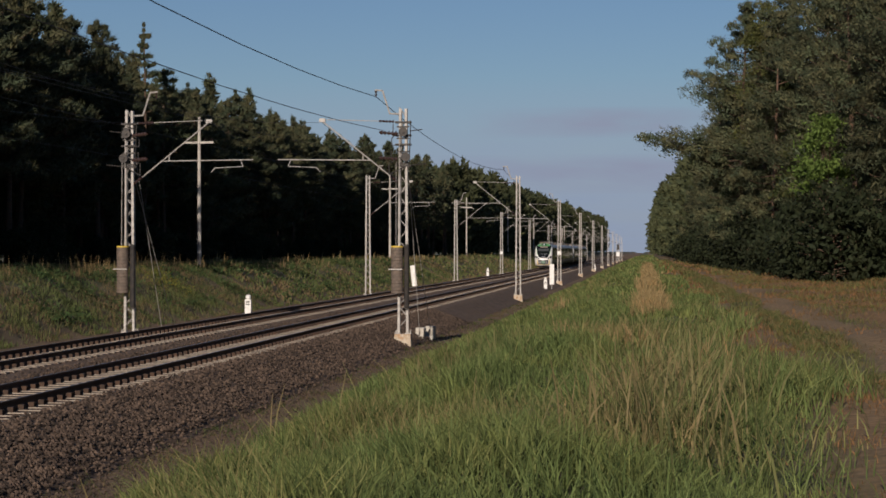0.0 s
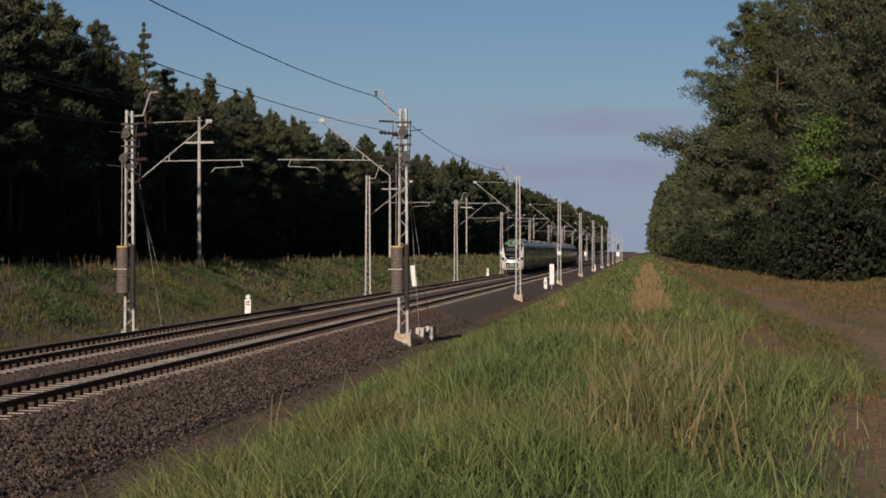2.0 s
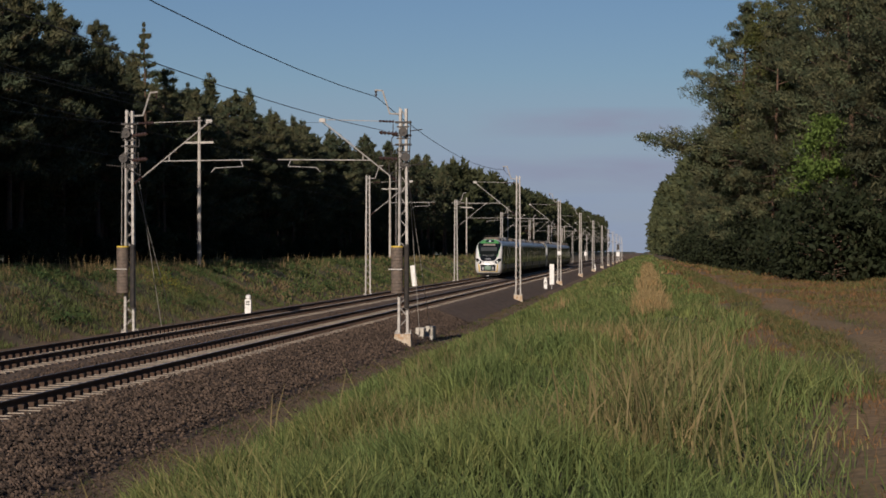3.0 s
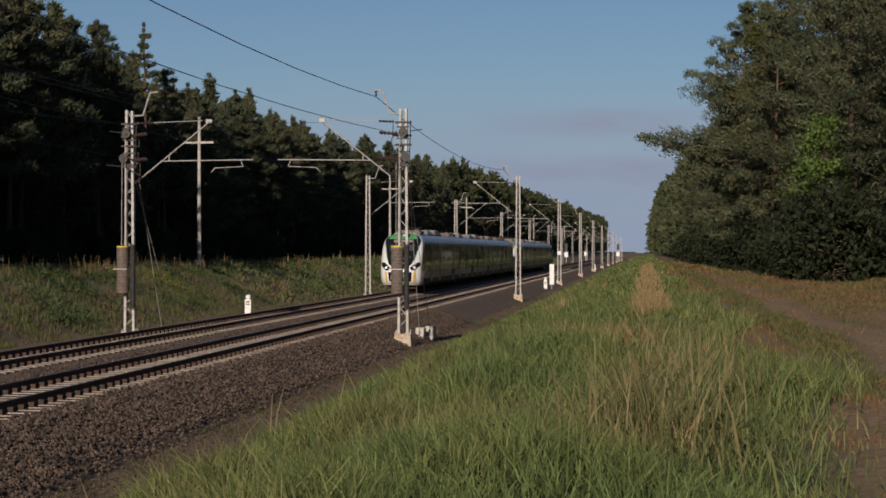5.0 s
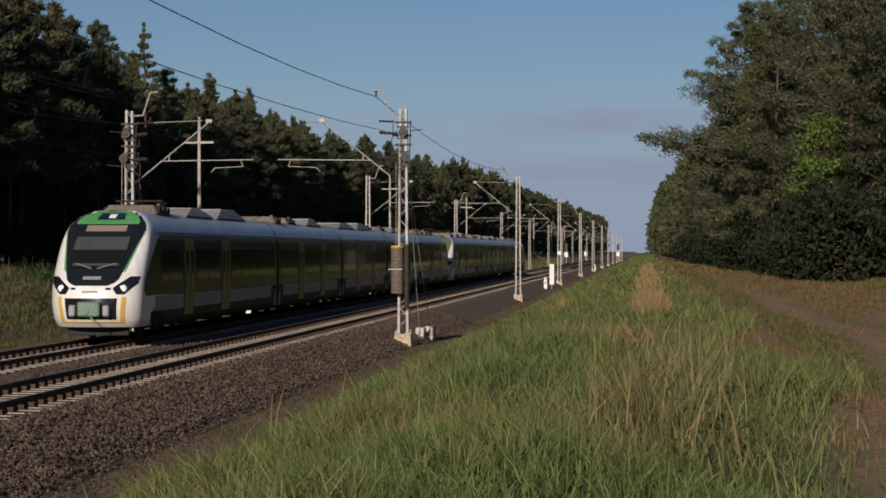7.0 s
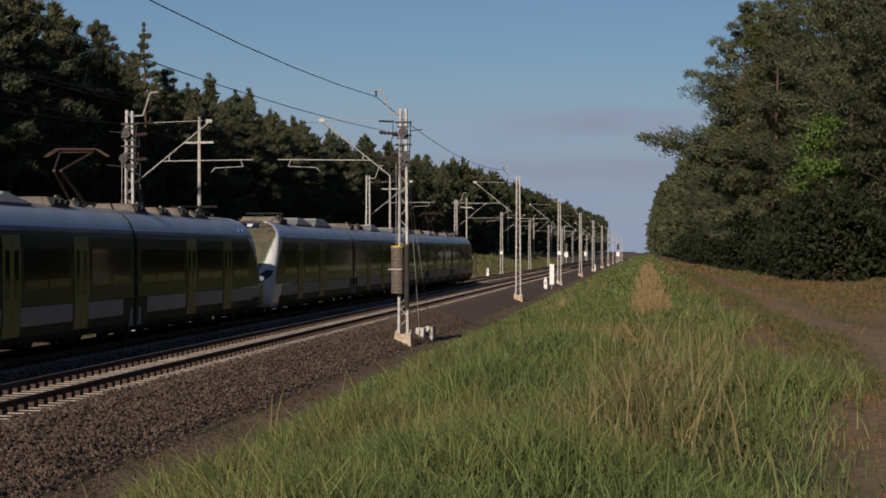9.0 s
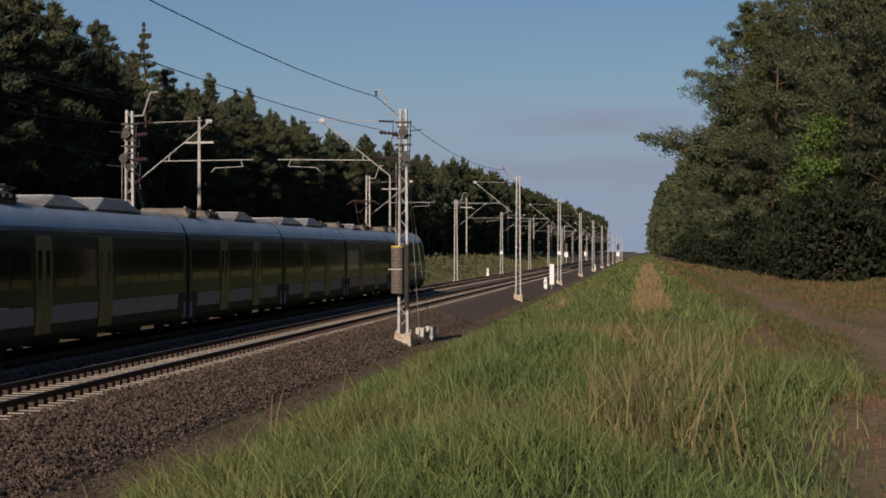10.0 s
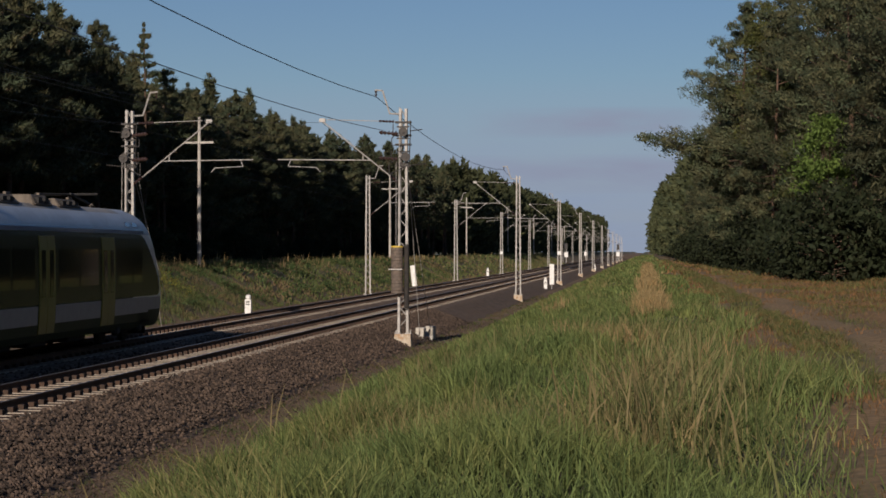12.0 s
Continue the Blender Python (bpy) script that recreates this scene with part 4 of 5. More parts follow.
        reeds.append(blades(x[ok], y[ok], np.full(ok.sum(), h), np.full(ok.sum(), 0.011 + 0.0003 * cy), rng, 0.5))
    grass_object("reed_clumps", reeds, reed_mat, "clumps of tall half-dry reed stalks in the grass")
    straw_mat = grass_material("straw", (0.34, 0.25, 0.11), (0.40, 0.30, 0.14), 0.4, 0.6, 0.3)
    straw = []
    for y0, y1, n, w in ((12, 60, 8000, 0.02), (60, 200, 12000, 0.06)):
        x = rng.normal(0.12, 0.2, n)
        y = rng.uniform(max(y0, 42), y1, n)
        straw.append(blades(x, y, np.full(n, 0.36), np.full(n, w), rng, 0.35))
    for cx, cy, n, h in ((0.1, 20.5, 90, 0.6), (-0.45, 17.2, 45, 0.45), (0.3, 15.0, 50, 0.42), (-0.2, 27.0, 80, 0.5), (-1.2, 34.0, 70, 0.45), (-2.4, 52.0, 90, 0.5), (0.9, 24.0, 40, 0.45)):
        x, y = rng.normal(cx, 0.22, n), rng.normal(cy, 0.6, n)
        straw.append(blades(x, y, np.full(n, h), np.full(n, 0.010 + 0.0004 * cy), rng, 0.45))
    grass_object("straw_grass", straw, straw_mat, "pale dry straw stalks standing in the green grass")
    grass_object("dry_grass", low, dry, "short dry brownish grass along the dirt track")
    left, crest = [], []
    for y0, y1, n, h, w, p in ((55, 110, 70000, 0.24, 0.026, -0.7), (110, 220, 28000, 0.28, 0.08, -1.0), (220, 500, 14000, 0.3, 0.2, -2)):
        x, y = scatter(n, -29, -20.6, y0, y1, rng, p, 0.9)
        left.append(blades(x, y, np.full(len(x), h), np.full(len(x), w), rng, 0.6))
        x, y = scatter(n // 7, -26.5, -24.6, y0, y1, rng)
        left.append(blades(x, y, np.full(len(x), h * 1.5), np.full(len(x), w * 0.6), rng, 0.3))
        x, y = scatter(n // 40, -27.5, -24.8, y0, y1, rng, 0.9, 0.8)
        crest.append(blades(x, y, np.full(len(x), 0.75), np.full(len(x), w * 0.9), rng, 0.25))
    grass_object("bank_grass", left, bank, "rough grass covering the bank below the forest")
    grass_object("crest_grass", crest, straw_mat, "pale dry grass heads along the crest of the bank")
    leaves = []
    for n, y0, y1 in ((420, 58, 110), (260, 110, 200)):
        x, y = scatter(n * 3, -25.4, -21.6, y0, y1, rng, 0.7, 0.55)
        c = np.stack([x, y, ground_z(x, y) + 0.14], 1)
        leaves.append(leaf_cluster(c, 26, np.array([0.26, 0.4, 0.10]), 0.07 if y0 < 100 else 0.11, rng))
    tagged(new("bank_herbs", tri_mesh("bank_herbs", np.concatenate(leaves), 4, M_HERB)), "dark green leafy herbs on the bank", "herbs", kind="stuff")
    x, y = rng.normal(-23.4, 0.55, 60), rng.normal(94.0, 1.3, 60)
    flowers = leaf_cluster(np.stack([x, y, ground_z(x, y) + 0.32], 1), 12, np.array([0.14, 0.2, 0.10]), 0.05, rng)
    tagged(new("yellow_flowers", tri_mesh("yellow_flowers", flowers, 4, M_FLOWER)), "yellow wildflowers on the bank", "flowers", kind="stuff")
    weeds = []
    weed_mat = grass_material("weed_green", (0.085, 0.105, 0.035), (0.15, 0.11, 0.055), 0.46, 0.64, 0.4)
    for y0, y1, n, w in ((24, 60, 16000, 0.02), (60, 160, 12000, 0.05)):
        x, y = scatter(int(n * 1.2), -9.6, -5.0, y0, y1, rng, 0.55, 0.9)
        weeds.append(blades(x, y, np.full(len(x), 0.13), np.full(len(x), w), rng, 0.9))
    grass_object("weeds", weeds, weed_mat, "scattered low weeds between ballast and embankment")


build_grass()


# ---------- smaller things along the line ----------
def marker_post(x, y, h, w=0.32):
    bm = bmesh.new()
    add_box(bm, -w / 2, w / 2, -0.12, 0.12, -0.4, h - 0.22, 0.015)
    add_box(bm, -w / 2 + 0.04, w / 2 - 0.04, -0.115, 0.115, h - 0.22, h, 0.05)
    root = empty("marker_post", pose(x, y, float(ground_z(x, y))), "white painted concrete distance post beside the track", "marker post", "distance posts")
    part("post", bm, M_WHITE, root)
    for i in range(2):
        part("marking", boxed(-0.09, 0.09, -0.128, -0.119, h * 0.62 - 0.12 * i, h * 0.62 - 0.12 * i + 0.06), M_DARKSTEEL, root, "dark illegible marking")
    return root


def build_small():
    for x, y, h in ((-19.9, 96.5, 1.0), (-20.1, 248, 1.05), (-9.3, 181, 1.3), (-9.3, 356, 1.3)):
        marker_post(x, y, h)
    root = empty("warning_board", pose(-8.95, 186, float(ground_z(-8.95, 186))), "tall white board on a thin post beside the ballast", "board")
    part("post", rods([((0, 0.05, -0.3), (0, 0.05, 2.4))], 0.04), M_STEEL, root)
    part("board", boxed(-0.22, 0.22, -0.02, 0.02, 0.5, 2.45, 0.01), M_WHITE, root)
    root = empty("leaning_board", pose(-20.2, 170, float(ground_z(-20.2, 170)), 0, -6, 0), "leaning white board on a thin post beyond the tracks", "board")
    part("post", rods([((0, 0.05, -0.3), (0, 0.05, 1.9))], 0.04), M_STEEL, root)
    part("board", boxed(-0.22, 0.22, -0.02, 0.02, 0.12, 1.95, 0.01), M_WHITE, root)
    for x, y in ((-9.2, 79.5), (-8.9, 80.4)):
        bm = bmesh.new()
        add_box(bm, -0.18, 0.18, -0.22, 0.22, -0.3, 0.56, 0.025)
        block = empty("anchor_block", pose(x, y, float(ground_z(x, y)), 0, 0, -6), "pale concrete anchor block holding a mast stay", "anchor block", "stay anchors")
        part("block", bm, M_BLOCK, block)
        part("anchor_eye", rods([((0, -0.27, 0.22), (0, -0.27, 0.42)), ((0, -0.2, 0.42), (0, -0.28, 0.42))], 0.025), M_DARKSTEEL, block)
    root = None
    for k in range(7):
        if root is None:
            root = empty("telegraph_pole", Matrix.Identity(4), "slim concrete telegraph pole with short crossarms", "telegraph pole", "poles on the bank")
            bm = bmesh.new()
            add_rod(bm, (0, 0, -0.4), (0, 0, 8.8), 0.13, 0.08, 10)
            part("pole", bm, M_POLE, root)
            part("crossarm", boxed(-0.85, 0.85, -0.05, 0.05, 7.25, 7.37), M_POLE, root)
            bm = bmesh.new()
            for x in (-0.75, -0.35, 0.35, 0.75):
                add_rod(bm, (x, 0, 7.37), (x, 0, 7.52), 0.04, 0.025, 8)
            part("pin_insulator", bm, M_INSUL, root)
            root.matrix_basis = pose(-25.9, 111.5, 1.75)
        else:
            copy_thing(root, pose(-25.9, 111.5 + 85.0 * k, 1.75))
    for k in range(3):
        x, y = (-21.2, -8.6, -21.0)[k], (520, 600, 680)[k]
        root = empty("signal_post", pose(x, y, -0.4), "far railway signal with pale boards", "signal", "distant signals")
        part("post", rods([((0, 0, 0), (0, 0, 5.2))], 0.12), M_STEEL, root)
        part("signal_head", boxed(-0.4, 0.4, -0.15, 0.1, 3.6, 5.3, 0.05), M_DARKSTEEL, root)
        part("board", boxed(-0.5, 0.5, -0.2, -0.16, 1.6, 2.9), M_WHITE, root, "pale board")


build_small()


def cloud_haze_material(low, high, colour):
    m = bpy.data.materials.new("glowing_cloud_haze")
    m.use_nodes = True
    nt = m.node_tree
    n, l = nt.nodes, nt.links
    n.remove(n["Principled BSDF"])
    geo = n.new("ShaderNodeTexCoord")
    tex = n.new("ShaderNodeTexNoise")
    tex.inputs["Scale"].default_value, tex.inputs["Detail"].default_value = 1.0, 6
    mp = n.new("ShaderNodeMapping")
    mp.inputs["Scale"].default_value = (0.004, 0.0, 0.018)
    l.new(geo.outputs["Object"], mp.inputs["Vector"])
    l.new(mp.outputs[0], tex.inputs["Vector"])
    sep = n.new("ShaderNodeSeparateXYZ")
    l.new(geo.outputs["Generated"], sep.inputs[0])
    edge = 1.0
    for ax in ("X", "Z"):
        v = node_math(nt, "MULTIPLY", sep.outputs[ax], node_math(nt, "SUBTRACT", 1.0, sep.outputs[ax]))
        edge = node_math(nt, "MULTIPLY", node_math(nt, "MULTIPLY", v, 4.0), edge)
    r = n.new("ShaderNodeMapRange")
    r.inputs["From Min"].default_value, r.inputs["From Max"].default_value = 0.36, 0.66
    r.inputs["To Min"].default_value, r.inputs["To Max"].default_value = low, high
    l.new(tex.outputs["Fac"], r.inputs["Value"])
    alpha = node_math(nt, "MULTIPLY", r.outputs["Result"], edge)
    em = n.new("ShaderNodeEmission")
    em.inputs["Color"].default_value, em.inputs["Strength"].default_value = (*colour, 1), 1.0
    tr = n.new("ShaderNodeBsdfTransparent")
    mix = n.new("ShaderNodeMixShader")
    l.new(alpha, mix.inputs["Fac"])
    l.new(tr.outputs[0], mix.inputs[1])
    l.new(em.outputs[0], mix.inputs[2])
    l.new(mix.outputs[0], n["Material Output"].inputs["Surface"])
    return m


def build_clouds():
    streak = cloud_haze_material(0.3, 1.0, (0.335, 0.345, 0.39))
    # horizon haze is painted as a glow on the third, widest sheet
    haze = cloud_haze_material(0.8, 0.95, (0.33, 0.385, 0.46))
    d = 4300.0
    s = d / 3450.0
    for x0, x1, y0, y1 in ((820, 1330, 188, 246), (740, 1420, 272, 345), (-900, 2600, 130, 760)):
        verts = [((x0 - 1143) * s, d, 2.72 + (445 - y1) * s), ((x1 - 1143) * s, d, 2.72 + (445 - y1) * s), ((x1 - 1143) * s, d, 2.72 + (445 - y0) * s), ((x0 - 1143) * s, d, 2.72 + (445 - y0) * s)]
        verts = [(p[0], p[1] + (90 if y1 > 600 else 0), p[2]) for p in verts]
        ob = new("backdrop_cloud", mesh_from("backdrop_cloud", verts, [(0, 1, 2, 3)], [haze if y1 > 600 else streak]))
        ob.visible_shadow = False
        tagged(ob, "glowing backdrop sheet painted with evening cloud or horizon haze", "cloud", kind="structure")


build_clouds()

# ---------- the train: two coupled five-car electric units ----------
M_TWHITE = material("train_white", (0.80, 0.80, 0.78), 0.3, coat=0.4, tones=[(0.72, 0.71, 0.68)], scale=0.8, fine=6, fine_amount=0.05)
M_TROOF = material("train_silver_roof", (0.44, 0.48, 0.53), 0.42, 0.2, tones=[(0.37, 0.40, 0.44)], scale=0.6, fine=5, fine_amount=0.06)
M_TGREEN = material("train_green", (0.10, 0.33, 0.10), 0.35, coat=0.3, fine=6, fine_amount=0.06)
M_TBLACK = material("train_black_gloss", (0.012, 0.014, 0.014), 0.12, coat=0.5, spec=0.6, fine_amount=0)
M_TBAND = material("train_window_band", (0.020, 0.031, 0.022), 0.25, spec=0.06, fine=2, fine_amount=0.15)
M_TGLASS = material("train_tinted_glass", (0.011, 0.014, 0.013), 0.1, spec=0.14, fine_amount=0)
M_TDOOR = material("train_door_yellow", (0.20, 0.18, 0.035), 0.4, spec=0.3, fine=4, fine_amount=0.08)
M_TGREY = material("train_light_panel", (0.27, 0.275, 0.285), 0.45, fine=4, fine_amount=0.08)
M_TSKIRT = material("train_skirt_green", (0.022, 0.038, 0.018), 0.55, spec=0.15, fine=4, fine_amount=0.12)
M_TUNDER = material("train_underframe", (0.018, 0.017, 0.016), 0.8, fine=7, fine_amount=0.3)
M_TROOFGREY = material("train_dusty_fairing_and_shaded_roof", (0.30, 0.30, 0.30), 0.7, tones=[(0.23, 0.21, 0.18), (0.34, 0.33, 0.31)], scale=0.9, fine=5, fine_amount=0.12)
M_TROOFBOX = material("train_roof_boxes", (0.17, 0.14, 0.105), 0.8, tones=[(0.12, 0.098, 0.075)], scale=1.5, fine=7, fine_amount=0.15)
M_TPANTO = material("pantograph_steel", (0.06, 0.032, 0.024), 0.7, 0.2, tones=[(0.09, 0.045, 0.03)], scale=5)
M_TYELLOW = material("train_yellow_trim", (0.62, 0.42, 0.06), 0.4, fine_amount=0.05)
M_TCOUPLER = material("coupler_green_grey", (0.14, 0.22, 0.16), 0.6, fine=15, fine_amount=0.2)
M_TLAMP = material("headlight_lens", (0.7, 0.7, 0.66), 0.15, fine_amount=0, emit=(1.0, 0.96, 0.88, 0.25))
M_TSIGN = material("destination_display", (0.16, 0.12, 0.10), 0.3, fine_amount=0, emit=(1.0, 0.72, 0.5, 0.16))
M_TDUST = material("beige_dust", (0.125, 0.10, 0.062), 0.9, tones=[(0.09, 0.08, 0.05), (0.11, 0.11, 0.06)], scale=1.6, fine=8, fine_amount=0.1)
M_TSHADE = material("windscreen_blind_and_reflection", (0.06, 0.065, 0.065), 0.5, fine_amount=0)

SZ = np.array([0.42, 0.60, 0.9, 1.3, 2.0, 2.8, 3.1, 3.35, 3.62, 3.84, 3.98, 4.05])
SW = np.array([1.28, 1.36, 1.40, 1.42, 1.42, 1.41, 1.385, 1.34, 1.22, 1.0, 0.70, 0.0])
NZ = np.array([0.42, 0.55, 0.75, 1.1, 1.5, 1.8, 2.3, 2.8, 3.3, 3.62, 3.84, 3.98, 4.05])
NY = np.array([0.45, 0.25, 0.10, 0.0, 0.05, 0.18, 0.66, 1.22, 1.85, 2.32, 2.78, 3.3, 3.8])
CAB = 4.2
CARS = (22.6, 17.2, 17.2, 17.2, 19.8)
UNIT = sum(CARS)


def half_w(z):
    return float(np.interp(z, SZ, SW))


def nose_y(x, z):
    w = max(half_w(z), 0.05)
    u = min(abs(x) / w, 1.0)
    return float(np.interp(z, NZ, NY)) * (1 - 0.35 * u * u) + 0.95 * (1 - (1 - u ** 2.3) ** 0.5)


def shell(y0, y1, z_top=None):
    """The body between two stations: an open tube, ends closed."""
    ring = [(SW[i], SZ[i]) for i in range(len(SZ))]
    ring = ring + [(-a, c) for a, c in ring[-2::-1]]
    verts = [(a, y, c) for y in (y0, y1) for a, c in ring]
    n = len(ring)
    faces = [(k, (k + 1) % n, n + (k + 1) % n, n + k) for k in range(n)] + [tuple(range(2 * n, 3 * n)), tuple(range(3 * n, 4 * n))[::-1]]
    verts = verts + verts
    ids = [1 if (SZ[min(k if k < len(SZ) else 2 * len(SZ) - 2 - k, len(SZ) - 1)] >= 3.3 or (k >= len(SZ) and ring[(k + 1) % n][1] >= 3.3)) else 0 for k in range(n)] + [0, 0]
    return verts, faces, ids


LEAD = ((0, 0.25), (0.05, 0.06), (0.12, 0.0), (0.3, 0.16), (0.6, 0.82), (0.85, 1.48), (0.93, 1.72), (1, 2.1))


def side_panel(y0, y1, z0, z1, side, proud, slant0=0.0, slant1=0.0, thick=0.02):
    """A panel that follows the body's side; slant: how far its ends lean back towards the top, or a curve of it."""
    bm = bmesh.new()
    zs = {z0, z1} | {z for z in SZ if z0 < z < z1}
    for curve in (slant0, slant1):
        if isinstance(curve, tuple):
            zs |= {z0 + (z1 - z0) * f for f, _ in curve}
    rows = []
    for z in sorted(zs):
        f = (z - z0) / (z1 - z0)
        k0, k1 = (lerp(f, k) if isinstance(k, tuple) else k * f for k in (slant0, slant1))
        w = half_w(z) + proud
        rows.append([bm.verts.new((side * a, y, z)) for a, y in ((w, y0 + k0), (w, y1 - k1), (w - thick - proud, y1 - k1), (w - thick - proud, y0 + k0))])
    for r, q in zip(rows, rows[1:]):
        for k in range(4):
            bm.faces.new((r[k], r[(k + 1) % 4], q[(k + 1) % 4], q[k]))
    bm.faces.new(rows[0])
    bm.faces.new(rows[-1][::-1])
    bmesh.ops.recalc_face_normals(bm, faces=bm.faces)
    return bm


def nose_patch(outline, proud, cols=14, rows=12):
    """outline(f) gives z and the left and right x of a row; the patch lies on the nose."""
    bm = bmesh.new()
    grid = []
    for j in range(rows + 1):
        z, xl, xr = outline(j / rows)
        grid.append([bm.verts.new((xl + (xr - xl) * i / cols, nose_y(xl + (xr - xl) * i / cols, z) - proud, z + proud * 0.4)) for i in range(cols + 1)])
    for a, b in zip(grid, grid[1:]):
        for i in range(cols):
            bm.faces.new((a[i], a[i + 1], b[i + 1], b[i]))
    return bm


def lerp(f, pts):
    return float(np.interp(f, [p[0] for p in pts], [p[1] for p in pts]))


def cab_nose(parent, dark_sides):
    """The rounded front; its tip at y = 0."""
    zs = np.concatenate([np.linspace(0.42, 3.6, 26), [3.72, 3.83, 3.91, 3.98, 4.03]])
    verts, faces, ids = [], [], []
    cols, side_steps = 30, 8
    for z in zs:
        w = half_w(z)
        corner = nose_y(w, z)
        back = [CAB + (corner - CAB) * k / side_steps for k in range(side_steps)]
        row = [(w, y, z) for y in back]
        for i in range(cols + 1):
            a = math.cos(math.pi * i / cols)
            row.append((w * a, nose_y(w * a, z), z))
        row += [(-w, y, z) for y in back[::-1]]
        verts.extend(row)
    n = cols + 1 + 2 * side_steps
    for j in range(len(zs) - 1):
        for i in range(n - 1):
            faces.append((j * n + i + 1, j * n + i, (j + 1) * n + i, (j + 1) * n + i + 1))
            z, behind = (zs[j] + zs[j + 1]) / 2, min(i, n - 2 - i) < side_steps - 1
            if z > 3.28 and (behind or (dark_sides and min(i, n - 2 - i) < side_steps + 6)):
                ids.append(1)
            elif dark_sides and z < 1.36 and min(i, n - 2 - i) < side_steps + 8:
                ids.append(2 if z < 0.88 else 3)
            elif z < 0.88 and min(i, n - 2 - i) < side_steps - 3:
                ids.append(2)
            else:
                ids.append(0)
    faces.append(tuple((len(zs) - 1) * n + i for i in range(n - 1, -1, -1)))
    ids.append(1)
    nose = new("cab_nose", mesh_from("cab_nose", verts, faces, [M_TWHITE, M_TROOF, M_TSKIRT, M_TGREY], ids, smooth=True))
    nose.parent = parent
    nose["label"] = "rounded white cab front"
    part("windscreen", nose_patch(lambda f: (1.68 + 2.24 * f, -lerp(f, WIND), lerp(f, WIND)), 0.015, 20, 24), M_TBLACK, nose, "black glossy windscreen surround", True)
    part("windscreen_glass", nose_patch(lambda f: (2.22 + 0.98 * f, -0.80 - 0.12 * f, 0.80 + 0.12 * f), 0.03), M_TGLASS, nose, "dark cab window", True)
    part("sun_blind", nose_patch(lambda f: (2.76 + 0.40 * f, -0.84, 0.84), 0.04), M_TSHADE, nose, "grey sun blind", True)
    # a reflection painted as a pale strip along the foot of the glass
    part("dashboard", nose_patch(lambda f: (2.27 + 0.07 * f, -0.72, 0.72), 0.04, 12, 2), M_TSHADE, nose, "pale strip painted as a reflection at the windscreen foot", True)
    for s in (-1, 1):
        bm = bmesh.new()
        x0, x1 = s * 0.08, s * 0.62
        add_rod(bm, (x0, nose_y(x0, 2.2) - 0.05, 2.2), (x1, nose_y(x1, 2.36) - 0.06, 2.36), 0.016)
        part("wiper", bm, M_TGREY, nose, "thin grey windscreen wiper")
    part("destination_sign", nose_patch(lambda f: (3.33 + 0.19 * f, -0.64, 0.64), 0.035, 8, 3), M_TSIGN, nose, "pale lit destination sign, unreadable", True)
    part("roof_cap", nose_patch(lambda f: (3.56 + 0.45 * f, -lerp(f, CAP), lerp(f, CAP)), 0.03, 16, 10), M_TGREEN, nose, "bright green cap above the windscreen", True)
    part("top_lamp_housing", nose_patch(lambda f: (3.70 + 0.22 * f, -0.44 + 0.06 * f, 0.44 - 0.06 * f), 0.045, 8, 4), M_TBLACK, nose, "", True)
    part("top_lamp", nose_patch(lambda f: (3.74 + 0.13 * f, -0.11, 0.11), 0.06, 4, 3), M_TLAMP, nose, "lit top headlight", True)
    for s in (-1, 1):
        def lamp_line(f, s=s):
            a, b = lerp(f, ((0, 0.78), (0.35, 0.66), (1, 1.12))), lerp(f, ((0, 1.0), (0.6, 1.33), (1, 1.36)))
            return (1.42 + 0.54 * f, *sorted((s * a, s * b)))
        part("headlight_surround", nose_patch(lamp_line, 0.012), M_TBLACK, nose, "swept black headlight surround", True)
        bm = bmesh.new()
        cy = nose_y(0.95, 1.60)
        add_rod(bm, (s * 0.95, cy + 0.05, 1.60), (s * 0.95, cy - 0.04, 1.60), 0.12, 0.10, 14)
        part("headlight", bm, M_TLAMP, nose, "lit round headlight")
        part("yellow_trim", nose_patch(lambda f, s=s: (0.58 + 0.76 * f, *sorted((s * (0.86 + 0.07 * f), s * (0.98 + 0.08 * f)))), 0.012), M_TYELLOW, nose, "yellow trim stripe", True)
        part("green_stripe", nose_patch(lambda f, s=s: (2.1 + 1.3 * f, *sorted((s * (lerp((0.42 + 1.3 * f) / 2.24, WIND) + 0.012), s * (lerp((0.42 + 1.3 * f) / 2.24, WIND) + 0.065 * (1 - 0.6 * f))))), 0.014), M_TGREEN, nose, "thin green stripe", True)
        part("step_lamp", nose_patch(lambda f, s=s: (1.56 + 0.06 * f, *sorted((s * 0.46, s * 0.62))), 0.012, 4, 2), M_TBLACK, nose)
    part("yellow_trim", nose_patch(lambda f: (0.53 + 0.06 * f, -0.98, 0.98), 0.014, 14, 2), M_TYELLOW, nose, "yellow trim stripe", True)
    part("coupler_recess", nose_patch(lambda f: (0.66 + 0.64 * f, -0.76 - 0.05 * f, 0.76 + 0.05 * f), 0.012), M_TBLACK, nose, "dark coupler recess", True)
    bm = bmesh.new()
    add_box(bm, -0.34, 0.34, -0.16, 0.2, 0.76, 1.2, 0.04)
    add_rod(bm, (-0.1, -0.2, 0.93), (-0.1, -0.1, 0.93), 0.13, 0.1, 12)
    add_rod(bm, (0.05, -0.14, 0.76), (0.28, -0.12, 0.56), 0.025)
    part("coupler", bm, M_TCOUPLER, nose, "grey-green automatic coupler head")
    for s in (-1, 1):
        part("buffer", boxed(*sorted((s * 0.42, s * 0.62)), -0.13, 0.2, 0.76, 1.1, 0.04), M_TGREY, nose, "pale buffer pad")
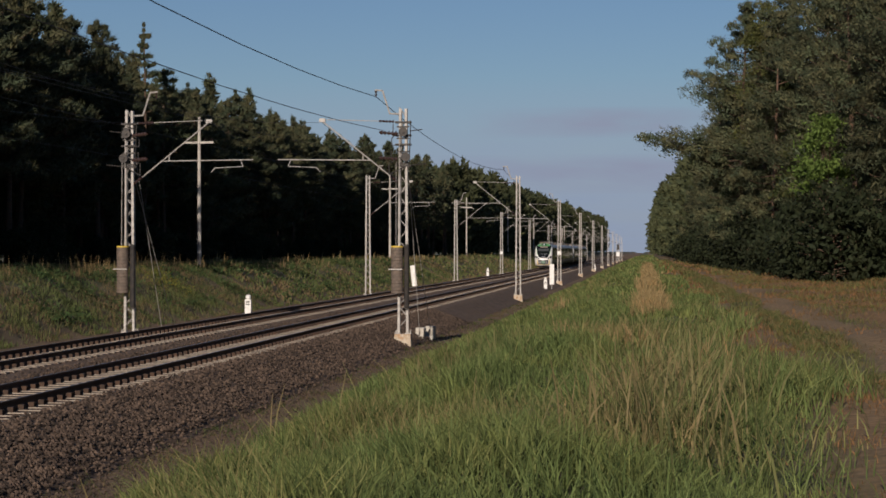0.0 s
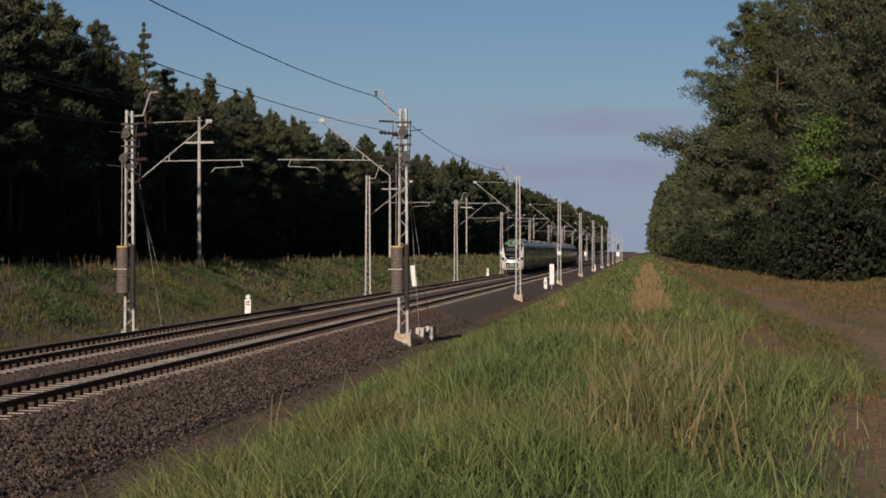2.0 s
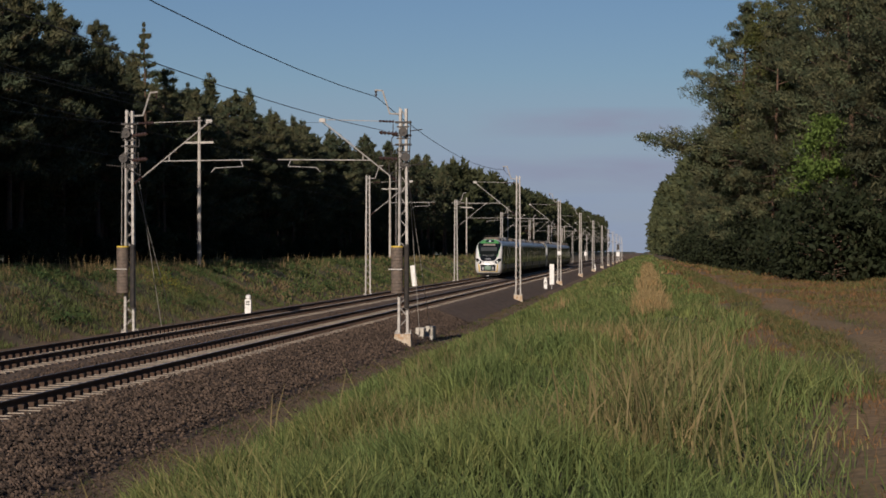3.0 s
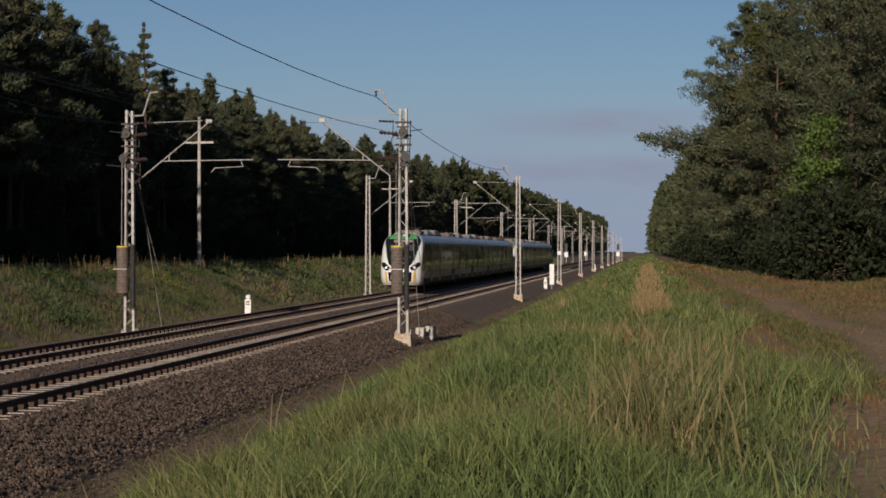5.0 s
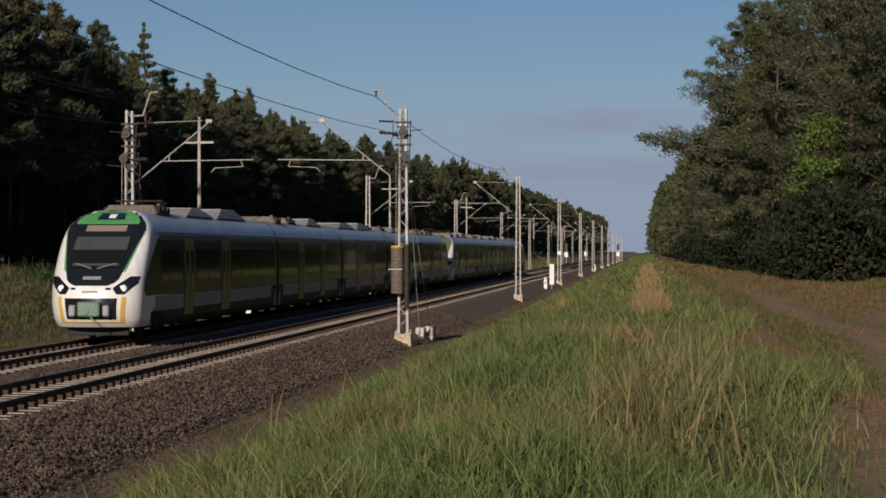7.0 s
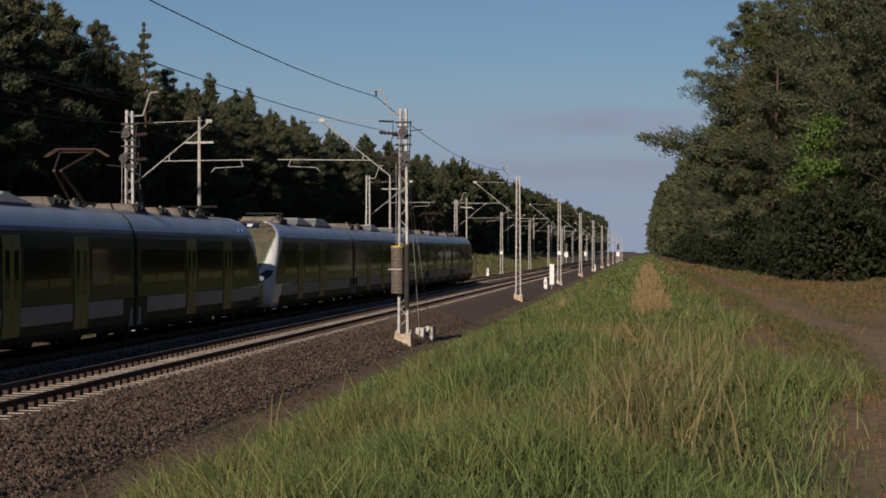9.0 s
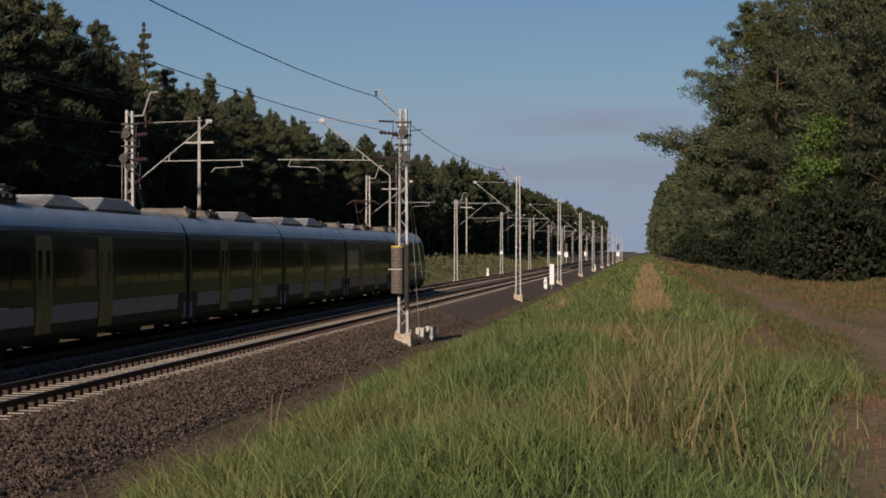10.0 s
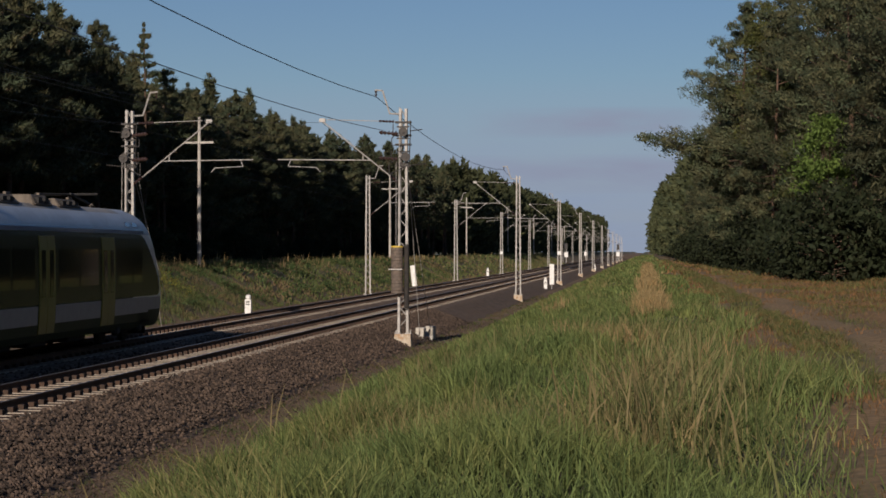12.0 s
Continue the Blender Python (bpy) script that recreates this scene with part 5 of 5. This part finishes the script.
    part("fleet_number", nose_patch(lambda f: (1.86 + 0.10 * f, -0.28, 0.28), 0.02, 6, 2), M_TGREY, nose, "pale bar of unreadable number")
    part("fleet_number", nose_patch(lambda f: (1.46 + 0.07 * f, -0.24, 0.24), 0.014, 6, 2), M_TGREY, nose, "pale bar of unreadable number")
    if dark_sides:
        for s in (-1, 1):
            part("corner_glass", nose_patch(lambda f, s=s: (1.38 + 1.9 * f, *sorted((s * 0.95, s * (half_w(1.38 + 1.9 * f) - 0.004)))), 0.012), M_TBAND, nose, "dark glossy corner wrap", True)
    part("snow_plough", boxed(-0.95, 0.95, 0.95, 1.1, 0.15, 0.48, 0.02), M_TUNDER, nose)


WIND = ((0, 0.52), (0.03, 0.68), (0.08, 0.80), (0.28, 0.95), (0.54, 1.10), (0.77, 1.24), (0.86, 1.17), (1, 0.84))
CAP = ((0, 0.98), (0.2, 1.0), (0.6, 0.84), (1, 0.46))


def wheels(y, parent):
    bogie = part("bogie", boxed(-1.1, 1.1, y - 1.75, y + 1.75, 0.32, 0.62, 0.05), M_TUNDER, parent)
    for s in (-1, 1):
        part("bogie_frame", boxed(*sorted((s * 1.08, s * 1.26)), y - 1.7, y + 1.7, 0.38, 0.78, 0.06), M_TUNDER, bogie)
        for dy in (-0.62, 0.62):
            part("axle_box", boxed(*sorted((s * 1.1, s * 1.33)), y + dy * 2 - 0.2, y + dy * 2 + 0.2, 0.28, 0.62, 0.06), M_TUNDER, bogie)
    for dy in (-1.25, 1.25):
        bm = bmesh.new()
        for s in (-1, 1):
            add_rod(bm, (s * 0.68, y + dy, 0.43), (s * 0.82, y + dy, 0.43), 0.43, sides=20)
        add_rod(bm, (-0.7, y + dy, 0.43), (0.7, y + dy, 0.43), 0.09)
        part("wheelset", bm, M_TUNDER, bogie)
    return bogie


def car(y0, y1, end, parent, rng):
    """end: 0 for a middle car, -1 with a cab at y0, +1 with a cab at y1."""
    a, b = y0 + (CAB - 0.01 if end < 0 else 0.12), y1 - (CAB - 0.01 if end > 0 else 0.12)
    verts, faces, ids = shell(a, b)
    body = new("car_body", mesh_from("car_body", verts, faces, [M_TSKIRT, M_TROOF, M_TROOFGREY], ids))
    body.data.polygons.foreach_set("use_smooth", np.array(ids, dtype=bool))
    body.parent = parent
    body["label"] = "dark green car body with a silver roof, its top painted darker as shade"
    # the roof's upper faces take the greyer fairing tone to paint in their shade
    for face in body.data.polygons:
        if face.material_index == 1 and min(verts[k][2] for k in face.vertices) > 3.8:
            face.material_index = 2
    n = y1 - y0
    if end:
        base = y0 if end < 0 else y1
        sgn = 1 if end < 0 else -1
        doors = [base + sgn * 6.9, base + sgn * 12.6] if end < 0 else [base - 6.9, base - 12.6]
    else:
        doors = [y0 + n * 0.33, y0 + n * 0.67]
    doors.sort()
    for s in (-1, 1):
        c0, c1 = y0 + (1.05 if end < 0 else 0.25), y1 - (1.05 if end > 0 else 0.25)
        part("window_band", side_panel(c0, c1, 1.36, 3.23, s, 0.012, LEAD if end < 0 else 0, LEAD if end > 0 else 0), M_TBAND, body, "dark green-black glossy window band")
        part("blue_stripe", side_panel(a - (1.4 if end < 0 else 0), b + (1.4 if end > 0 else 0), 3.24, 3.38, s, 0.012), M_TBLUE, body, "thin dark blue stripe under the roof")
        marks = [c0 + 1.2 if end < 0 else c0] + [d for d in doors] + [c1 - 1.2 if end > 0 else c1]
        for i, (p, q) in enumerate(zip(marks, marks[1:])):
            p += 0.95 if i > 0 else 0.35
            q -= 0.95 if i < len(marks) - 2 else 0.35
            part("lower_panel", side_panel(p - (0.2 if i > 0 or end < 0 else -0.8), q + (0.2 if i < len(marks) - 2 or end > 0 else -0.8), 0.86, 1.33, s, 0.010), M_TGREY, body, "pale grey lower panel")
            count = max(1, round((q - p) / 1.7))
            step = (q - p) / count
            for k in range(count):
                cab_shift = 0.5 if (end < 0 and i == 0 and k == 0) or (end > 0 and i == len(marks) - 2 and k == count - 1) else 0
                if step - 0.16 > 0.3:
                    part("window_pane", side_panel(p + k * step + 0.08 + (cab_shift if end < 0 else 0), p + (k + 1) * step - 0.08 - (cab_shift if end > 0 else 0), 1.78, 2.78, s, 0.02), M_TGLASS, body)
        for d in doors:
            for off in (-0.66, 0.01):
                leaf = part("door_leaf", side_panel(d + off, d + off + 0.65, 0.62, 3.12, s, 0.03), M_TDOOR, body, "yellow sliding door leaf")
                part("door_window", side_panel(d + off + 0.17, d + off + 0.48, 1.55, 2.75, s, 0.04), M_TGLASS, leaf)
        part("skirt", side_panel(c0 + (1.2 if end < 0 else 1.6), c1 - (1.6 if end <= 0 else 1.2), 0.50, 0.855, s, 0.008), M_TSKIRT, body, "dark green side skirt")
        if end:
            p, q = (y0 + 2.1, y0 + 3.5) if end < 0 else (y1 - 3.5, y1 - 1.9)
            part("cab_side_panel", side_panel(p, q, 0.46, 0.86, s, 0.008, -0.2 if end < 0 else 0, 0.2 if end > 0 else 0), M_TSKIRT, body, "dark green panel behind the cab")
        if end > 0:
            for k in range(2):
                part("side_vent", side_panel(y1 - 4.6 + 0.75 * k, y1 - 4.1 + 0.75 * k, 3.46, 3.58, s, 0.012, 0.08, -0.08), M_TBLACK, body, "small dark vent")
    part("underframe", boxed(-1.15, 1.15, a + 2.6, b - 2.6, 0.52, 0.75, 0.04), M_TUNDER, body)
    for k in range(3):
        p = a + 3.2 + k * (b - a - 7.0) / 2.6
        part("underfloor_box", boxed(-1.18, 1.18, p, p + rng.uniform(0.6, 1.9), 0.27, 0.56, 0.05), M_TUNDER, body)
    y = a + (2.0 if end >= 0 else 0.4)
    while y < b - 2.6:
        long = rng.random() < 0.45
        ln = rng.uniform(3.2, 5.5) if long else rng.uniform(0.9, 2.2)
        if y + ln > b - 0.8:
            break
        h, w = (rng.uniform(0.16, 0.27), 0.95) if long else (rng.uniform(0.08, 0.2), rng.uniform(0.7, 0.95))
        bm = boxed(-w, w, y, y + ln, 3.9, 4.04 + h, 0.05)
        for v in bm.verts:
            if v.co.z > 4.0:
                v.co.y += (1 if v.co.y < y + ln / 2 else -1) * (1.3 if long else 0.1)
                v.co.x *= 0.84
        box = part("roof_box", bm, M_TROOFGREY if long else M_TROOFBOX, body, "low dusty grey roof fairing" if long else "dusty beige roof equipment box")
        if not long:
            for k in range(int(ln / 0.55)):
                part("grille", boxed(-w - 0.012, w + 0.012, y + 0.25 + 0.55 * k, y + 0.55 + 0.55 * k, 3.99, 4.0 + h * 0.8), M_TUNDER, box, "dark ventilation grille")
            part("lifting_bracket", boxed(w * 0.5, w * 0.6, y + ln - 0.1, y + ln + 0.25, 3.95, 4.12 + h, 0.01), M_TROOFBOX, box)
        y += ln + rng.uniform(0.5, 2.2)
    return body


def build_unit(name_group):
    rng = np.random.default_rng(9)
    root = empty("electric_train", Matrix.Identity(4), "white and green five-car electric multiple unit with yellow doors", "train", name_group)
    y = 0.0
    for i in range(5):
        ln = CARS[i]
        car(y, y + ln, -1 if i == 0 else (1 if i == 4 else 0), root, rng)
        if i < 4:
            g = boxed(-1.2, 1.2, y + ln - 0.16, y + ln + 0.16, 0.7, 3.6, 0.03)
            gang = part("gangway", g, M_TUNDER, root, "dark gangway bellows between cars")
            for s in (-1, 1):
                for dy in (-0.55, 0.38):
                    part("damper", boxed(*sorted((s * 1.3, s * 1.44)), y + ln + dy, y + ln + dy + 0.2, 0.5, 1.05, 0.03), M_TGREY, gang, "pale damper casing")
            wheels(y + ln, root)
        y += ln
    wheels(4.2, root)
    wheels(UNIT - 4.2, root)
    # pantographs folded and raised gear on the end cars
    for y0, sgn in ((5.6, 1), (UNIT - 5.6, -1)):
        bm = rods([((-0.5, y0, 4.1), (-0.5, y0 + sgn * 1.9, 4.35)), ((0.5, y0, 4.1), (0.5, y0 + sgn * 1.9, 4.35)), ((-0.8, y0 + sgn * 0.2, 4.38), (0.8, y0 + sgn * 0.2, 4.38)), ((-0.5, y0 + sgn * 1.9, 4.35), (0, y0 + sgn * 0.2, 4.38)), ((0.5, y0 + sgn * 1.9, 4.35), (0, y0 + sgn * 0.2, 4.38))], 0.035)
        part("pantograph", bm, M_TUNDER, root, "folded dark pantograph")
        bm = bmesh.new()
        for dy in (-0.2, 1.9):
            for x in (-0.5, 0.5):
                add_bead_string(bm, (x, y0 + sgn * dy, 3.85), (x, y0 + sgn * dy, 4.12), 0.08, 3)
        part("roof_insulator", bm, M_TROOFBOX, root)
    # the raised pantograph touches the contact wire
    gear = part("raised_pantograph", rods([((-0.45, 71.2, 4.12), (-0.45, 73.2, 4.12)), ((0.45, 71.2, 4.12), (0.45, 73.2, 4.12)), ((-0.5, 71.2, 4.12), (0.5, 71.2, 4.12)), ((-0.5, 73.2, 4.12), (0.5, 73.2, 4.12))], 0.04), M_TPANTO, root, "rusty base frame of the raised pantograph")
    part("lower_arm", rods([((-0.2, 73.0, 4.16), (-0.1, 71.0, 5.02)), ((0.2, 73.0, 4.16), (0.1, 71.0, 5.02))], 0.05), M_TPANTO, gear)
    part("upper_arm", rods([((-0.1, 71.0, 5.02), (-0.5, 72.9, 5.64)), ((0.1, 71.0, 5.02), (0.5, 72.9, 5.64))], 0.032), M_TPANTO, gear)
    part("contact_head", rods([((-0.6, 72.75, 5.72), (0.6, 72.75, 5.72)), ((-0.6, 73.05, 5.72), (0.6, 73.05, 5.72)), ((-0.6, 72.75, 5.72), (-0.95, 72.8, 5.5)), ((0.6, 72.75, 5.72), (0.95, 72.8, 5.5)), ((-0.6, 73.05, 5.72), (-0.95, 73.0, 5.5)), ((0.6, 73.05, 5.72), (0.95, 73.0, 5.5)), ((-0.5, 72.75, 5.7), (-0.5, 73.05, 5.7)), ((0.5, 72.75, 5.7), (0.5, 73.05, 5.7)), ((-0.5, 72.9, 5.64), (0.5, 72.9, 5.64))], 0.026), M_TPANTO, gear)
    bm = bmesh.new()
    for dy in (71.3, 73.1):
        for x in (-0.45, 0.45):
            add_bead_string(bm, (x, dy, 3.85), (x, dy, 4.12), 0.08, 3)
    part("roof_insulator", bm, M_TROOFBOX, gear)
    for flip in (False, True):
        before = set(bpy.data.objects)
        cab_nose(root, flip)
        made = [o for o in bpy.data.objects if o not in before and o.parent == root]
        if flip:
            for o in made:
                o.matrix_basis = pose(0, UNIT, 0, 0, 0, 180)
    return root


M_TBLUE = material("train_dark_blue", (0.02, 0.05, 0.16), 0.3, coat=0.3, fine_amount=0)
unit_front = build_unit("coupled train units")
unit_rear = copy_thing(unit_front, Matrix.Identity(4))
unit_rear["label"] = "white and green five-car electric unit coupled behind the first"
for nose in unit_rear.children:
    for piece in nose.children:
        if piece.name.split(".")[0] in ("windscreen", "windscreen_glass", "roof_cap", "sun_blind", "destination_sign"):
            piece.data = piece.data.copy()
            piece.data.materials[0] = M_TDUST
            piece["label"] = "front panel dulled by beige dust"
PITCH = UNIT + 1.4


# ---------- sleepers, one by one near the path ----------
def build_sleepers():
    me = sleeper_mesh()
    base = np.array([v.co for v in me.vertices])
    polys = [tuple(p.vertices) for p in me.polygons]
    ids = [p.material_index for p in me.polygons]
    for track in TRACK_THINGS:
        n = int((330 - 26) / 0.6)
        v, f, m = [], [], []
        for i in range(n):
            y = 26 + 0.6 * i
            if i < 290:
                ob = new("sleeper", me)
                ob.parent = track
                ob.location = (0, y, 0)
            else:
                k = len(v) * len(base)
                v.append(base + (0, y, 0))
                f.extend(tuple(a + k for a in p) for p in polys)
                m.extend(ids)
        ob = new("far_sleepers", mesh_from("far_sleepers", np.concatenate(v), f, [M_SLEEPER, M_FASTEN], m))
        ob.parent = track
        ob["kind"] = "stuff"


build_sleepers()


def motions():
    times = [0.5 * i for i in range(25)]
    for ob, back in ((unit_front, 0.0), (unit_rear, PITCH)):
        walk(ob, [(t, pose(-16.65, 316.9 - 37.1 * t + back, 0)) for t in times])


motions()
